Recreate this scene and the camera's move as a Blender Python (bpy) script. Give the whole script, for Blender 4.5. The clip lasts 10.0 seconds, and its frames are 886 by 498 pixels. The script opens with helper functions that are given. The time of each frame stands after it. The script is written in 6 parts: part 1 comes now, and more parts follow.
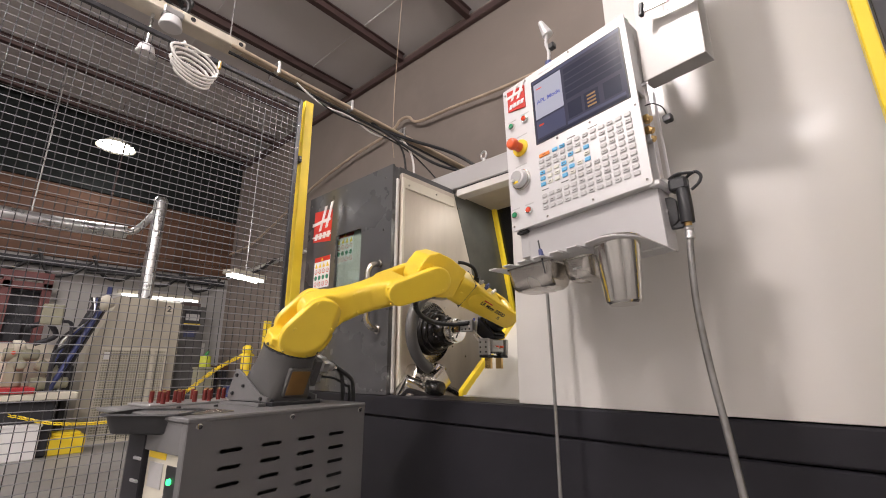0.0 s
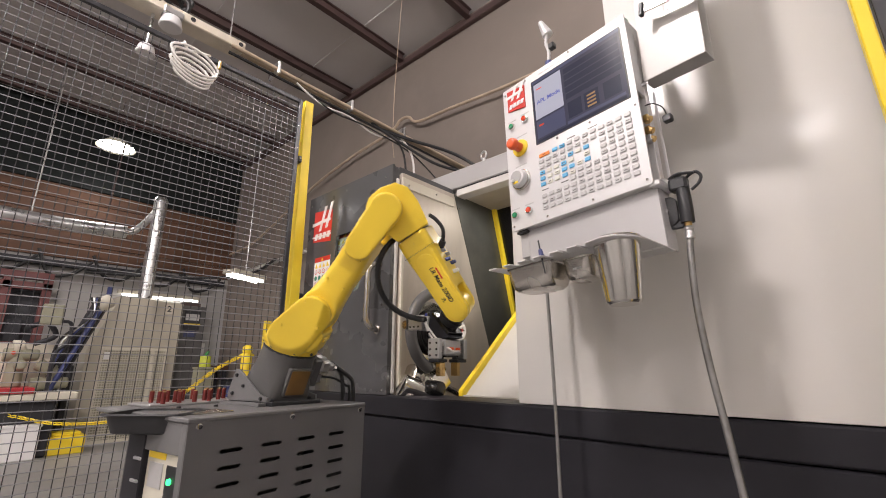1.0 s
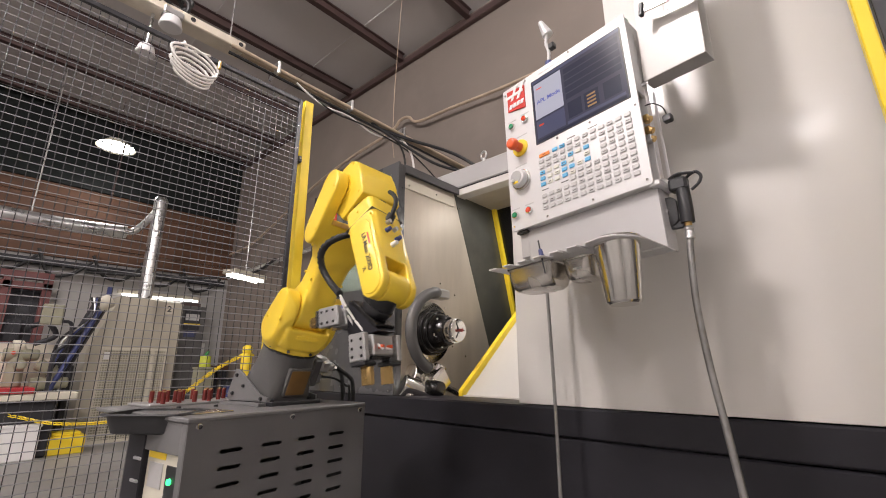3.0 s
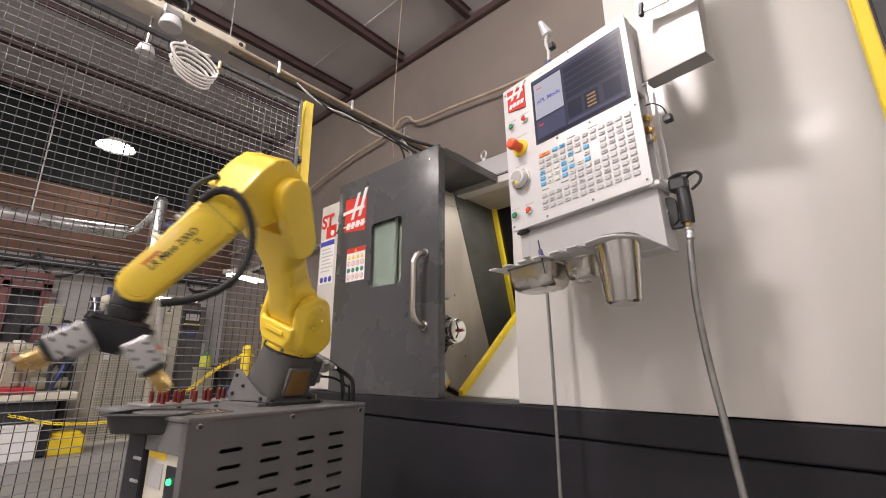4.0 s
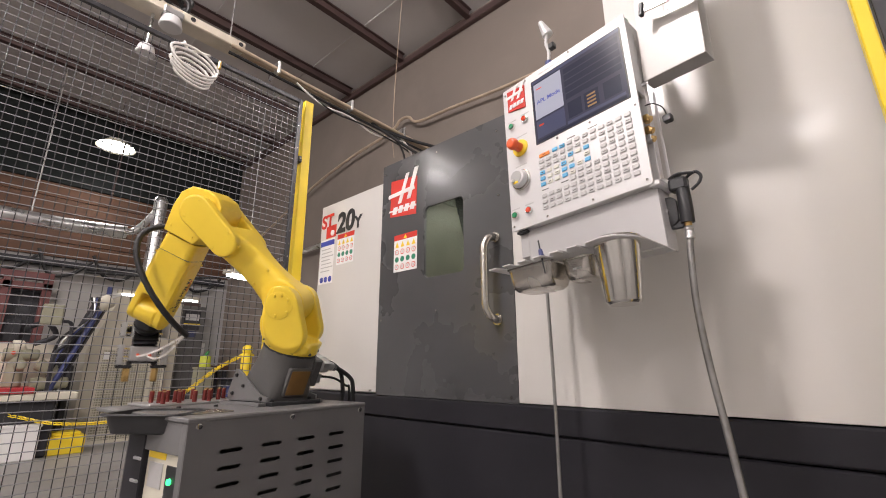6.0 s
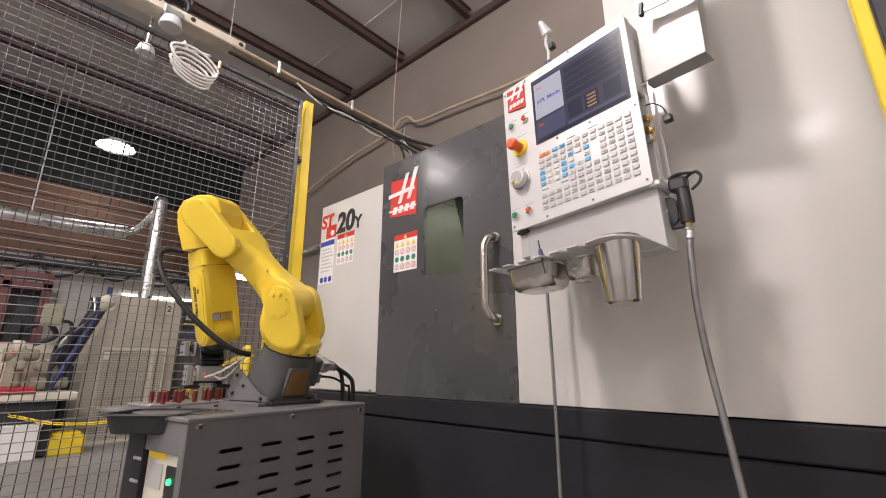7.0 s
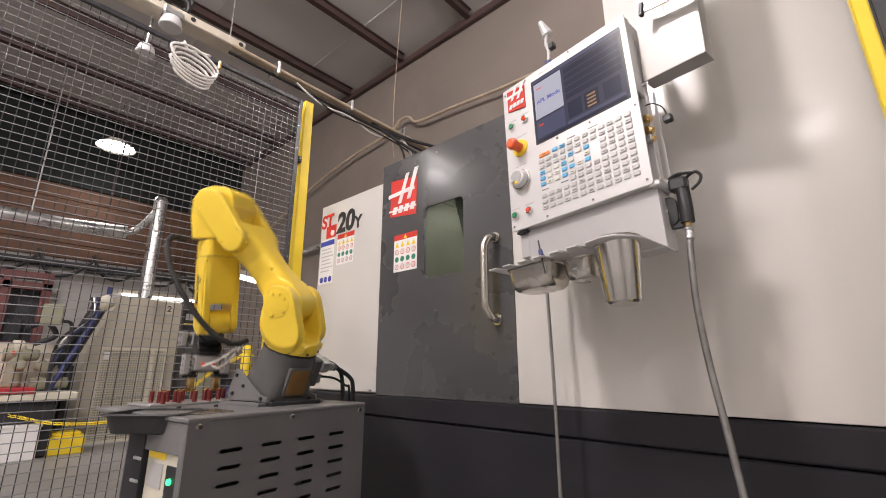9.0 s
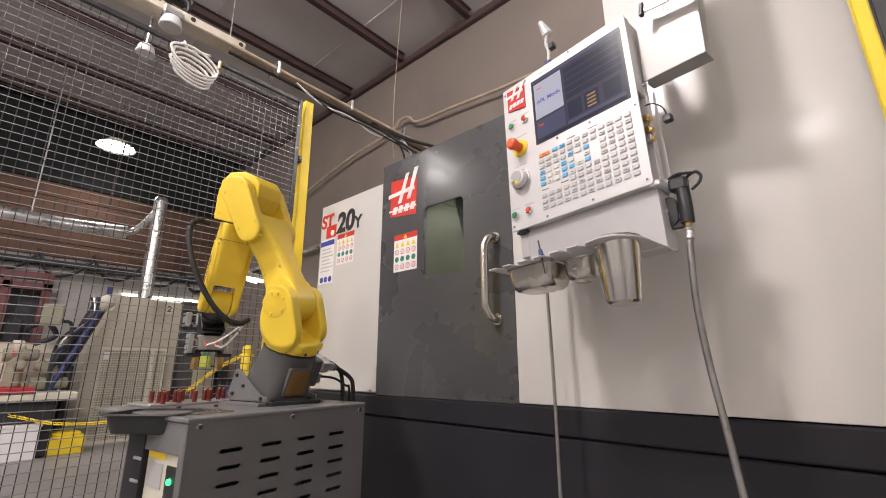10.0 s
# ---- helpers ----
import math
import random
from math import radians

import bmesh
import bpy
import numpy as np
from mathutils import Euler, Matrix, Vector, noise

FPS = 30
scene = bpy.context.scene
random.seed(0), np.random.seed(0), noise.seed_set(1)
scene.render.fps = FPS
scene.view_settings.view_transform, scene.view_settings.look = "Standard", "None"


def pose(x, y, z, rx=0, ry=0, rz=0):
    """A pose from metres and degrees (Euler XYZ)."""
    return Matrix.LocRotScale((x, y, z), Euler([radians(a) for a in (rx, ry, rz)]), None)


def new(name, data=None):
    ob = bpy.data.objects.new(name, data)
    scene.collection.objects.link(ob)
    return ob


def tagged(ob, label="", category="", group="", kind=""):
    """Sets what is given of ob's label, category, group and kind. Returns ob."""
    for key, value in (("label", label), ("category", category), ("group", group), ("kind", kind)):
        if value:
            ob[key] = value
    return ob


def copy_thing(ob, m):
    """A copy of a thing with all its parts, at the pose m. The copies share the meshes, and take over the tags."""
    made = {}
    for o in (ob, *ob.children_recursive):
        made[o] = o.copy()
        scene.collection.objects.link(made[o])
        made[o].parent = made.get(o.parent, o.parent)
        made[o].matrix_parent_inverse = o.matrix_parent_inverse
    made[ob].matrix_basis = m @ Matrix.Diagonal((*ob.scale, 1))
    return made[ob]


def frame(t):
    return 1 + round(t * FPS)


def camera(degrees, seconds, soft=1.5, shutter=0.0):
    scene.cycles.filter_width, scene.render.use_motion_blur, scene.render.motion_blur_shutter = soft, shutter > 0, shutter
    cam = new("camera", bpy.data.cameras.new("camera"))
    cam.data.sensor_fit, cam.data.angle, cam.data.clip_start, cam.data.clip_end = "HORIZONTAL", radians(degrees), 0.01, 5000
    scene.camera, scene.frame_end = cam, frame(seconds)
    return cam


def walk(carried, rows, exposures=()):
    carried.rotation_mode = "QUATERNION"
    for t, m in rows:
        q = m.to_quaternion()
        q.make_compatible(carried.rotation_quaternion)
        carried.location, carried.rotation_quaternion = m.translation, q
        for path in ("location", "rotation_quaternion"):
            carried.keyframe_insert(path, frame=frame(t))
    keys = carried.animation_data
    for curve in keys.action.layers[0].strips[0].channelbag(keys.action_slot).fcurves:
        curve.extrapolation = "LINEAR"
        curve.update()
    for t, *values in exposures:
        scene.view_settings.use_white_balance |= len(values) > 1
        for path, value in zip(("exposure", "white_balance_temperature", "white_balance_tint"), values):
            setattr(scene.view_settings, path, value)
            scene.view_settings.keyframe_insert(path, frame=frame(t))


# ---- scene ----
# ---- camera ----
cam = camera(90.15, 10.0, soft=1.0, shutter=0.5)
VIEW = Matrix(((0.741256, 0.170997, 0.649076, 0.0),
               (0.671222, -0.189549, -0.716612, 0.0),
               (0.000493, 0.966867, -0.255281, 1.0),
               (0.0, 0.0, 0.0, 1.0)))
walk(cam, [(0.0, VIEW), (10.0, VIEW)], exposures=[(0.0, 0.16), (10.0, 0.16)])

# ---- light: high-bay lamps under the roof, unseen fill lamp added in the lathe ----
world = bpy.data.worlds.new("hall_air")
world.use_nodes = True
scene.world = world
world.node_tree.nodes["Background"].inputs[0].default_value = (0.55, 0.55, 0.6, 1)
world.node_tree.nodes["Background"].inputs[1].default_value = 0.02


def area_lamp(name, m, power, size, color, shape="DISK", size_y=None):
    data = bpy.data.lights.new(name, "AREA")
    data.energy, data.size, data.shape, data.color = power, size, shape, color
    if size_y:
        data.size_y = size_y
    ob = new(name, data)
    ob.matrix_world = m
    return ob


# the two lamps at y -6.4 are unseen fill, added to soften the shadows
BAYS_AND_FILL = [(-0.16, -3.9, 4.3, 170, 0.06), (-4.7, -2.3, 4.3, 420, 0.02), (-7.75, -2.5, 4.3, 150, 0.02), (4.4, -2.4, 4.3, 280, 0.05), (-7.55, 1.15, 4.1, 70, 0.03), (0.9, 2.45, 4.3, 150, 0.16), (-3.2, -6.4, 4.3, 200, 0.03), (2.4, -6.4, 4.3, 110, 0.05), (-1.5, -1.6, 4.45, 540, 0.03)]
for bx, by, bz, power, drop in BAYS_AND_FILL:
    hooded = bx < -4
    data = bpy.data.lights.new("bay_or_fill_light", "SPOT" if hooded else "POINT")
    data.energy, data.shadow_soft_size, data.color = power, 0.26, (1.0, 0.915, 0.90)
    if hooded:
        data.spot_size, data.spot_blend = radians(150), 0.7
    new("bay_or_fill_light", data).location = (bx, by, bz - drop)
# area light without a fixture, added only to brighten the lathe's inside
area_lamp("lathe_fill", pose(-1.05, 2.05, 1.965), 5.0, 0.7, (1.0, 0.95, 0.90), "RECTANGLE", 0.06)

# ---- materials ----


def mat(name, color, rough=0.5, metal=0.0, var=0.12, scale=6.0, bump=0.05, fine=90.0, coat=0.0, stain=None, stain_amt=0.0, glow=0.0, stretch=(1, 1, 1), spec=0.5):
    m = bpy.data.materials.new(name)
    m.use_nodes = True
    nt = m.node_tree
    b = nt.nodes["Principled BSDF"]
    L = nt.links.new
    tc = nt.nodes.new("ShaderNodeTexCoord")
    mp = nt.nodes.new("ShaderNodeMapping")
    mp.inputs["Scale"].default_value = stretch
    L(tc.outputs["Object"], mp.inputs["Vector"])
    n1 = nt.nodes.new("ShaderNodeTexNoise")
    n1.inputs["Scale"].default_value, n1.inputs["Detail"].default_value = scale, 5
    n2 = nt.nodes.new("ShaderNodeTexNoise")
    n2.inputs["Scale"].default_value, n2.inputs["Detail"].default_value = fine, 3
    L(mp.outputs[0], n1.inputs["Vector"]), L(mp.outputs[0], n2.inputs["Vector"])
    ramp = nt.nodes.new("ShaderNodeValToRGB")
    ramp.color_ramp.elements[0].position, ramp.color_ramp.elements[1].position = 0.3, 0.75
    lo = [max(0, c * (1 - var)) for c in color]
    hi = [min(1, c * (1 + var)) for c in color]
    ramp.color_ramp.elements[0].color = (*lo, 1)
    ramp.color_ramp.elements[1].color = (*hi, 1)
    L(n1.outputs["Fac"], ramp.inputs["Fac"])
    out = ramp.outputs["Color"]
    if stain:
        n3 = nt.nodes.new("ShaderNodeTexNoise")
        n3.inputs["Scale"].default_value, n3.inputs["Detail"].default_value = scale * 0.35, 8
        n3.inputs["Roughness"].default_value = 0.7
        L(mp.outputs[0], n3.inputs["Vector"])
        r3 = nt.nodes.new("ShaderNodeValToRGB")
        r3.color_ramp.elements[0].position, r3.color_ramp.elements[1].position = 0.52, 0.72
        r3.color_ramp.elements[1].color = (stain_amt, stain_amt, stain_amt, 1)
        L(n3.outputs["Fac"], r3.inputs["Fac"])
        mx = nt.nodes.new("ShaderNodeMixRGB")
        L(r3.outputs["Color"], mx.inputs["Fac"]), L(out, mx.inputs["Color1"])
        mx.inputs["Color2"].default_value = (*stain, 1)
        out = mx.outputs["Color"]
    L(out, b.inputs["Base Color"])
    rr = nt.nodes.new("ShaderNodeMapRange")
    rr.inputs["To Min"].default_value, rr.inputs["To Max"].default_value = max(0.03, rough - 0.08), min(1, rough + 0.1)
    L(n1.outputs["Fac"], rr.inputs["Value"]), L(rr.outputs[0], b.inputs["Roughness"])
    b.inputs["Metallic"].default_value = metal
    b.inputs["Specular IOR Level"].default_value = spec
    if coat:
        b.inputs["Coat Weight"].default_value, b.inputs["Coat Roughness"].default_value = coat, 0.12
    if bump:
        bp = nt.nodes.new("ShaderNodeBump")
        bp.inputs["Strength"].default_value, bp.inputs["Distance"].default_value = bump, 0.002
        L(n2.outputs["Fac"], bp.inputs["Height"]), L(bp.outputs[0], b.inputs["Normal"])
    if glow:
        b.inputs["Emission Color"].default_value = (*color, 1)
        b.inputs["Emission Strength"].default_value = glow
    return m


def glass_mat(name, color, rough=0.02):
    m = bpy.data.materials.new(name)
    m.use_nodes = True
    b = m.node_tree.nodes["Principled BSDF"]
    b.inputs["Base Color"].default_value = (*color, 1)
    b.inputs["Transmission Weight"].default_value, b.inputs["Roughness"].default_value, b.inputs["IOR"].default_value = 1.0, rough, 1.45
    return m


YELLOW = mat("robot_yellow_paint", (0.90, 0.64, 0.05), 0.34, 0, 0.06, 5, 0.03, 160, coat=0.25, stain=(0.55, 0.36, 0.02), stain_amt=0.35)
SAFETY = mat("safety_yellow_paint", (0.92, 0.68, 0.035), 0.4, 0, 0.08, 4, 0.05)
ROBOGREY = mat("dark_grey_casting", (0.105, 0.102, 0.10), 0.42, 0.1, 0.15, 8, 0.12, 220)
BLACK = mat("black_plastic", (0.018, 0.018, 0.02), 0.42, 0, 0.2, 9, 0.06)
RUBBER = mat("black_rubber", (0.014, 0.014, 0.015), 0.6, 0, 0.2, 20, 0.1)
DOORGREY = mat("charcoal_powder_coat", (0.066, 0.066, 0.068), 0.27, 0.0, 0.08, 3, 0.05, 380, coat=0.45)
CARTGREY = mat("cart_powder_coat", (0.148, 0.144, 0.145), 0.40, 0, 0.12, 4, 0.1, 420, coat=0.12, stain=(0.12, 0.1, 0.085), stain_amt=0.25)
BASEGREY = mat("base_black_coat", (0.021, 0.0203, 0.0245), 0.42, 0, 0.15, 4, 0.1, 300, spec=0.2)
WHITE = mat("machine_white_paint", (0.60, 0.58, 0.55), 0.36, 0, 0.03, 1.6, 0.03, 260, coat=0.18, stain=(0.62, 0.56, 0.50), stain_amt=0.3)
PENDANT = mat("pendant_light_grey", (0.66, 0.65, 0.65), 0.42, 0.15, 0.03, 3, 0.06, 350)
PENDGREY = mat("pendant_skirt_grey", (0.42, 0.41, 0.41), 0.4, 0.2, 0.04, 3, 0.06, 350)
STEEL = mat("brushed_steel", (0.62, 0.59, 0.55), 0.24, 1.0, 0.08, 6, 0.05, 120, stretch=(1, 1, 0.1))
CHROME = mat("polished_steel", (0.75, 0.73, 0.70), 0.12, 1.0, 0.05, 8, 0.02)
ALU = mat("machined_aluminium", (0.48, 0.475, 0.47), 0.38, 0.75, 0.08, 12, 0.06, 150)
BRASS = mat("brass_jaw", (0.62, 0.42, 0.17), 0.28, 1.0, 0.08, 12, 0.04)
SHEET = mat("lathe_inner_sheet", (0.52, 0.46, 0.385), 0.46, 0.2, 0.10, 3.5, 0.06, 60, stain=(0.36, 0.30, 0.24), stain_amt=0.5, stretch=(1, 3, 0.5))
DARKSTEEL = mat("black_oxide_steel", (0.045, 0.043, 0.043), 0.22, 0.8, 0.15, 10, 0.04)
WALL = mat("painted_block_wall", (0.205, 0.172, 0.148), 0.75, 0, 0.10, 0.9, 0.25, 40, stain=(0.28, 0.24, 0.21), stain_amt=0.5)
WALLPALE = mat("pale_board_wall", (0.38, 0.37, 0.355), 0.8, 0, 0.08, 1.2, 0.15, 50)
ROOF = mat("white_roof_liner", (0.52, 0.50, 0.49), 0.7, 0, 0.08, 0.8, 0.1, 12, stain=(0.42, 0.38, 0.34), stain_amt=0.5)
PURLIN = mat("oxide_red_steel", (0.075, 0.045, 0.042), 0.55, 0.1, 0.2, 3, 0.1)
CONCRETE = mat("sealed_concrete", (0.28, 0.27, 0.26), 0.45, 0, 0.16, 1.1, 0.2, 60, stain=(0.17, 0.155, 0.14), stain_amt=0.7)
WOODBAND = mat("brown_wood_boards", (0.085, 0.038, 0.018), 0.7, 0, 0.3, 2, 0.3, 30, stretch=(1, 1, 6))
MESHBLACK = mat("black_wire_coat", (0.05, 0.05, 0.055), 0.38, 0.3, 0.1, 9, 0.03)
# paler copy of the black wire coat: overhead light put into the colour
WIRELIT = mat("lit_wire_coat", (0.36, 0.36, 0.38), 0.40, 0.35, 0.1, 9, 0.03)
CABLE = mat("tan_cable_jacket", (0.42, 0.33, 0.24), 0.55, 0, 0.15, 10, 0.1)
PALECABLE = mat("pale_cable_jacket", (0.80, 0.77, 0.74), 0.45, 0, 0.08, 10, 0.05)
RED = mat("red_print", (0.60, 0.035, 0.022), 0.4, 0, 0.05, 8, 0.02)
PRINTWHITE = mat("white_print", (0.80, 0.79, 0.78), 0.4, 0, 0.03, 8, 0.02)
PRINTBLACK = mat("black_print", (0.02, 0.02, 0.022), 0.45, 0, 0.1, 8, 0.02)
PRINTBLUE = mat("blue_print", (0.05, 0.07, 0.38), 0.4, 0, 0.05, 8, 0.02)
PRINTYEL = mat("yellow_print", (0.85, 0.60, 0.03), 0.4, 0, 0.05, 8, 0.02)
PRINTGREEN = mat("green_print", (0.03, 0.22, 0.13), 0.4, 0, 0.05, 8, 0.02)
GREENLAMP = mat("green_button", (0.03, 0.28, 0.12), 0.25, 0, 0.05, 8, 0.0, coat=0.5)
REDLAMP = mat("red_button", (0.75, 0.07, 0.03), 0.25, 0, 0.05, 8, 0.0, coat=0.5)
ESTOP = mat("emergency_stop_orange_red", (0.80, 0.10, 0.02), 0.3, 0, 0.05, 8, 0.0, coat=0.4)
KEYGREY = mat("key_grey", (0.50, 0.49, 0.485), 0.4, 0.2, 0.05, 20, 0.03)
KEYWHITE = mat("key_cream", (0.72, 0.70, 0.62), 0.4, 0, 0.05, 20, 0.03)
KEYBLUE = mat("key_blue", (0.12, 0.42, 0.68), 0.4, 0, 0.05, 20, 0.03)
KEYORANGE = mat("key_orange", (0.80, 0.24, 0.04), 0.4, 0, 0.05, 20, 0.03)
PARTRED = mat("red_anodised_aluminium", (0.27, 0.06, 0.055), 0.3, 0.8, 0.15, 30, 0.03)
SCREEN = mat("screen_navy", (0.03, 0.032, 0.055), 0.16, 0, 0.15, 3, 0, glow=0.22)
SCREENPALE = mat("screen_pale_pane", (0.32, 0.34, 0.42), 0.15, 0, 0.05, 3, 0, glow=0.12)
SCREENTEXT = mat("screen_blue_text", (0.08, 0.1, 0.34), 0.2, 0, 0.05, 3, 0, glow=0.1)
SCREENBAR = mat("screen_bar", (0.045, 0.05, 0.09), 0.15, 0, 0.1, 3, 0, glow=0.3)
SCREENDIM = mat("screen_dim_bar", (0.016, 0.018, 0.035), 0.15, 0, 0.1, 3, 0, glow=0.3)
LAMPGLOW = mat("lamp_glow", (1.0, 0.97, 0.93), 0.5, 0, 0, 3, 0, glow=9)
TUBEGLOW = mat("tube_glow", (1.0, 0.96, 0.9), 0.5, 0, 0, 3, 0, glow=8)
UPPERWALL = mat("near_black_wall", (0.012, 0.015, 0.015), 0.75, 0, 0.25, 2, 0.1, spec=0.2)
LEDGREEN = mat("led_green", (0.05, 0.9, 0.25), 0.4, 0, 0, 3, 0, glow=2)
WINDOWGLASS = glass_mat("tinted_window", (0.36, 0.43, 0.39))
BEIGE = mat("beige_enamel", (0.46, 0.42, 0.34), 0.45, 0, 0.06, 3, 0.05)
CREAM = mat("cream_paint", (0.62, 0.58, 0.48), 0.5, 0, 0.06, 3, 0.05)
BRAIDED = mat("steel_braid", (0.30, 0.29, 0.28), 0.42, 0.7, 0.2, 30, 0.3, 300)
GALV = mat("galvanised_duct", (0.58, 0.58, 0.58), 0.28, 0.9, 0.15, 7, 0.05)
FARDARK = mat("dark_machinery", (0.028, 0.028, 0.034), 0.5, 0.1, 0.3, 4, 0.1)
OLIVE = mat("olive_enamel", (0.30, 0.29, 0.21), 0.45, 0, 0.15, 5, 0.08)
REDFAR = mat("red_oxide_frame", (0.13, 0.04, 0.038), 0.5, 0, 0.15, 4, 0.08)
BLUEFAR = mat("blue_plastic", (0.045, 0.06, 0.19), 0.45, 0, 0.15, 6, 0.05)
CARDBOARD = mat("cardboard", (0.36, 0.25, 0.15), 0.8, 0, 0.1, 8, 0.1)
AMBER = mat("amber_panel", (0.22, 0.12, 0.035), 0.3, 0.2, 0.25, 9, 0.05)

# ---- mesh helpers ----


def finish(bm, smooth=True, angle=32):
    me = bpy.data.meshes.new("mesh")
    bmesh.ops.recalc_face_normals(bm, faces=bm.faces)
    bm.to_mesh(me)
    bm.free()
    if smooth:
        me.shade_smooth()
        me.set_sharp_from_angle(angle=radians(angle))
    return me


def part(name, bm, material, parent=None, label="", m=None, smooth=True):
    ob = new(name, finish(bm, smooth))
    for one in (material if isinstance(material, (list, tuple)) else [material]):
        ob.data.materials.append(one)
    ob.parent = parent
    if m is not None:
        ob.matrix_basis = m
    if label:
        tagged(ob, label)
    return ob


def thing(name, label, category, m=None, group="", kind=""):
    ob = new(name)
    ob.empty_display_size = 0.1
    if m is not None:
        ob.matrix_basis = m
    return tagged(ob, label, category, group, kind)


def add(bm, other, m=None):
    """Joins the bmesh other into bm."""
    me = bpy.data.meshes.new("joint")
    if m is not None:
        bmesh.ops.transform(other, matrix=m, verts=other.verts)
    other.to_mesh(me)
    other.free()
    bm.from_mesh(me)
    bpy.data.meshes.remove(me)
    return bm


def box(x0, x1, y0, y1, z0, z1, bevel=0.0, seg=1):
    bm = bmesh.new()
    bmesh.ops.create_cube(bm, size=1, matrix=Matrix.LocRotScale(((x0 + x1) / 2, (y0 + y1) / 2, (z0 + z1) / 2), None, (abs(x1 - x0), abs(y1 - y0), abs(z1 - z0))))
    if bevel:
        bmesh.ops.bevel(bm, geom=bm.edges[:], offset=bevel, segments=seg, profile=0.5, affect="EDGES", clamp_overlap=True)
    return bm


def boxes(rows, bevel=0.0):
    bm = bmesh.new()
    for r in rows:
        add(bm, box(*r, bevel=bevel))
    return bm


def rod(p, q, r0, r1=None, seg=20, bevel=0.0):
    p, q = Vector(p), Vector(q)
    bm = bmesh.new()
    bmesh.ops.create_cone(bm, cap_ends=True, segments=seg, radius1=r0, radius2=r0 if r1 is None else r1, depth=(q - p).length)
    if bevel:
        rims = [e for e in bm.edges if len(e.link_faces) == 2 and any(len(f.verts) > 4 for f in e.link_faces)]
        bmesh.ops.bevel(bm, geom=rims, offset=bevel, segments=3, profile=0.5, affect="EDGES", clamp_overlap=True)
    turn = (q - p).to_track_quat("Z", "Y").to_matrix().to_4x4()
    bmesh.ops.transform(bm, matrix=Matrix.Translation((p + q) / 2) @ turn, verts=bm.verts)
    return bm


def prism(outline, lo, hi, axis="y", bevel=0.0, seg=3):
    """Extrudes a closed 2D outline between lo and hi along an axis."""
    bm = bmesh.new()
    place = {"y": lambda a, b, c: (a, c, b), "z": lambda a, b, c: (a, b, c), "x": lambda a, b, c: (c, a, b)}[axis]
    low = [bm.verts.new(place(a, b, lo)) for a, b in outline]
    top = [bm.verts.new(place(a, b, hi)) for a, b in outline]
    n = len(outline)
    caps = [bm.faces.new(low), bm.faces.new(top[::-1])]
    for i in range(n):
        bm.faces.new((low[i], low[(i + 1) % n], top[(i + 1) % n], top[i]))
    bmesh.ops.recalc_face_normals(bm, faces=bm.faces)
    if bevel:
        rims = list({e for f in caps for e in f.edges})
        bmesh.ops.bevel(bm, geom=rims, offset=bevel, segments=seg, profile=0.5, affect="EDGES", clamp_overlap=True)
    return bm


def hull2(a, ra, b, rb, n=14):
    """The outline round two circles in a plane."""
    ax, ay = a
    bx, by = b
    d = math.hypot(bx - ax, by - ay)
    base = math.atan2(by - ay, bx - ax)
    off = math.acos(max(-1, min(1, (ra - rb) / d)))
    pts = []
    for i in range(n + 1):
        t = base + off + (2 * math.pi - 2 * off) * i / n
        pts.append((ax + ra * math.cos(t), ay + ra * math.sin(t)))
    for i in range(n + 1):
        t = base - off + 2 * off * i / n
        pts.append((bx + rb * math.cos(t), by + rb * math.sin(t)))
    return pts


def roundrect(x0, x1, y0, y1, r, n=5):
    pts = []
    for cx, cy, s in ((x1 - r, y1 - r, 0), (x0 + r, y1 - r, 90), (x0 + r, y0 + r, 180), (x1 - r, y0 + r, 270)):
        for i in range(n + 1):
            t = radians(s + 90 * i / n)
            pts.append((cx + r * math.cos(t), cy + r * math.sin(t)))
    return pts


def smoothpath(points, steps=8):
    pts = [Vector(p) for p in points]
    out = []
    for i in range(len(pts) - 1):
        p0, p1, p2, p3 = pts[max(0, i - 1)], pts[i], pts[i + 1], pts[min(len(pts) - 1, i + 2)]
        for k in range(steps):
            t = k / steps
            out.append(0.5 * ((2 * p1) + (p2 - p0) * t + (2 * p0 - 5 * p1 + 4 * p2 - p3) * t * t + (3 * p1 - p0 - 3 * p2 + p3) * t ** 3))
    out.append(pts[-1])
    return out


def tube(points, r, seg=10, steps=8, ribs=0.0):
    path = smoothpath(points, steps) if steps else [Vector(p) for p in points]
    bm = bmesh.new()
    rings, up = [], None
    for i, p in enumerate(path):
        d = (path[min(i + 1, len(path) - 1)] - path[max(i - 1, 0)]).normalized()
        if up is None:
            up = d.orthogonal().normalized()
        up = (up - d * up.dot(d)).normalized()
        side = d.cross(up)
        rr = r * (1 + (ribs if i % 2 else -ribs))
        rings.append([bm.verts.new(p + (up * math.cos(2 * math.pi * k / seg) + side * math.sin(2 * math.pi * k / seg)) * rr) for k in range(seg)])
    for a, b in zip(rings, rings[1:]):
        for k in range(seg):
            bm.faces.new((a[k], a[(k + 1) % seg], b[(k + 1) % seg], b[k]))
    bm.faces.new(rings[0]), bm.faces.new(rings[-1][::-1])
    return bm


def bolt_bm(p, d, r=0.004, h=0.003):
    p, d = Vector(p), Vector(d).normalized()
    return rod(p - d * 0.001, p + d * h, r, r * 0.8, 10)


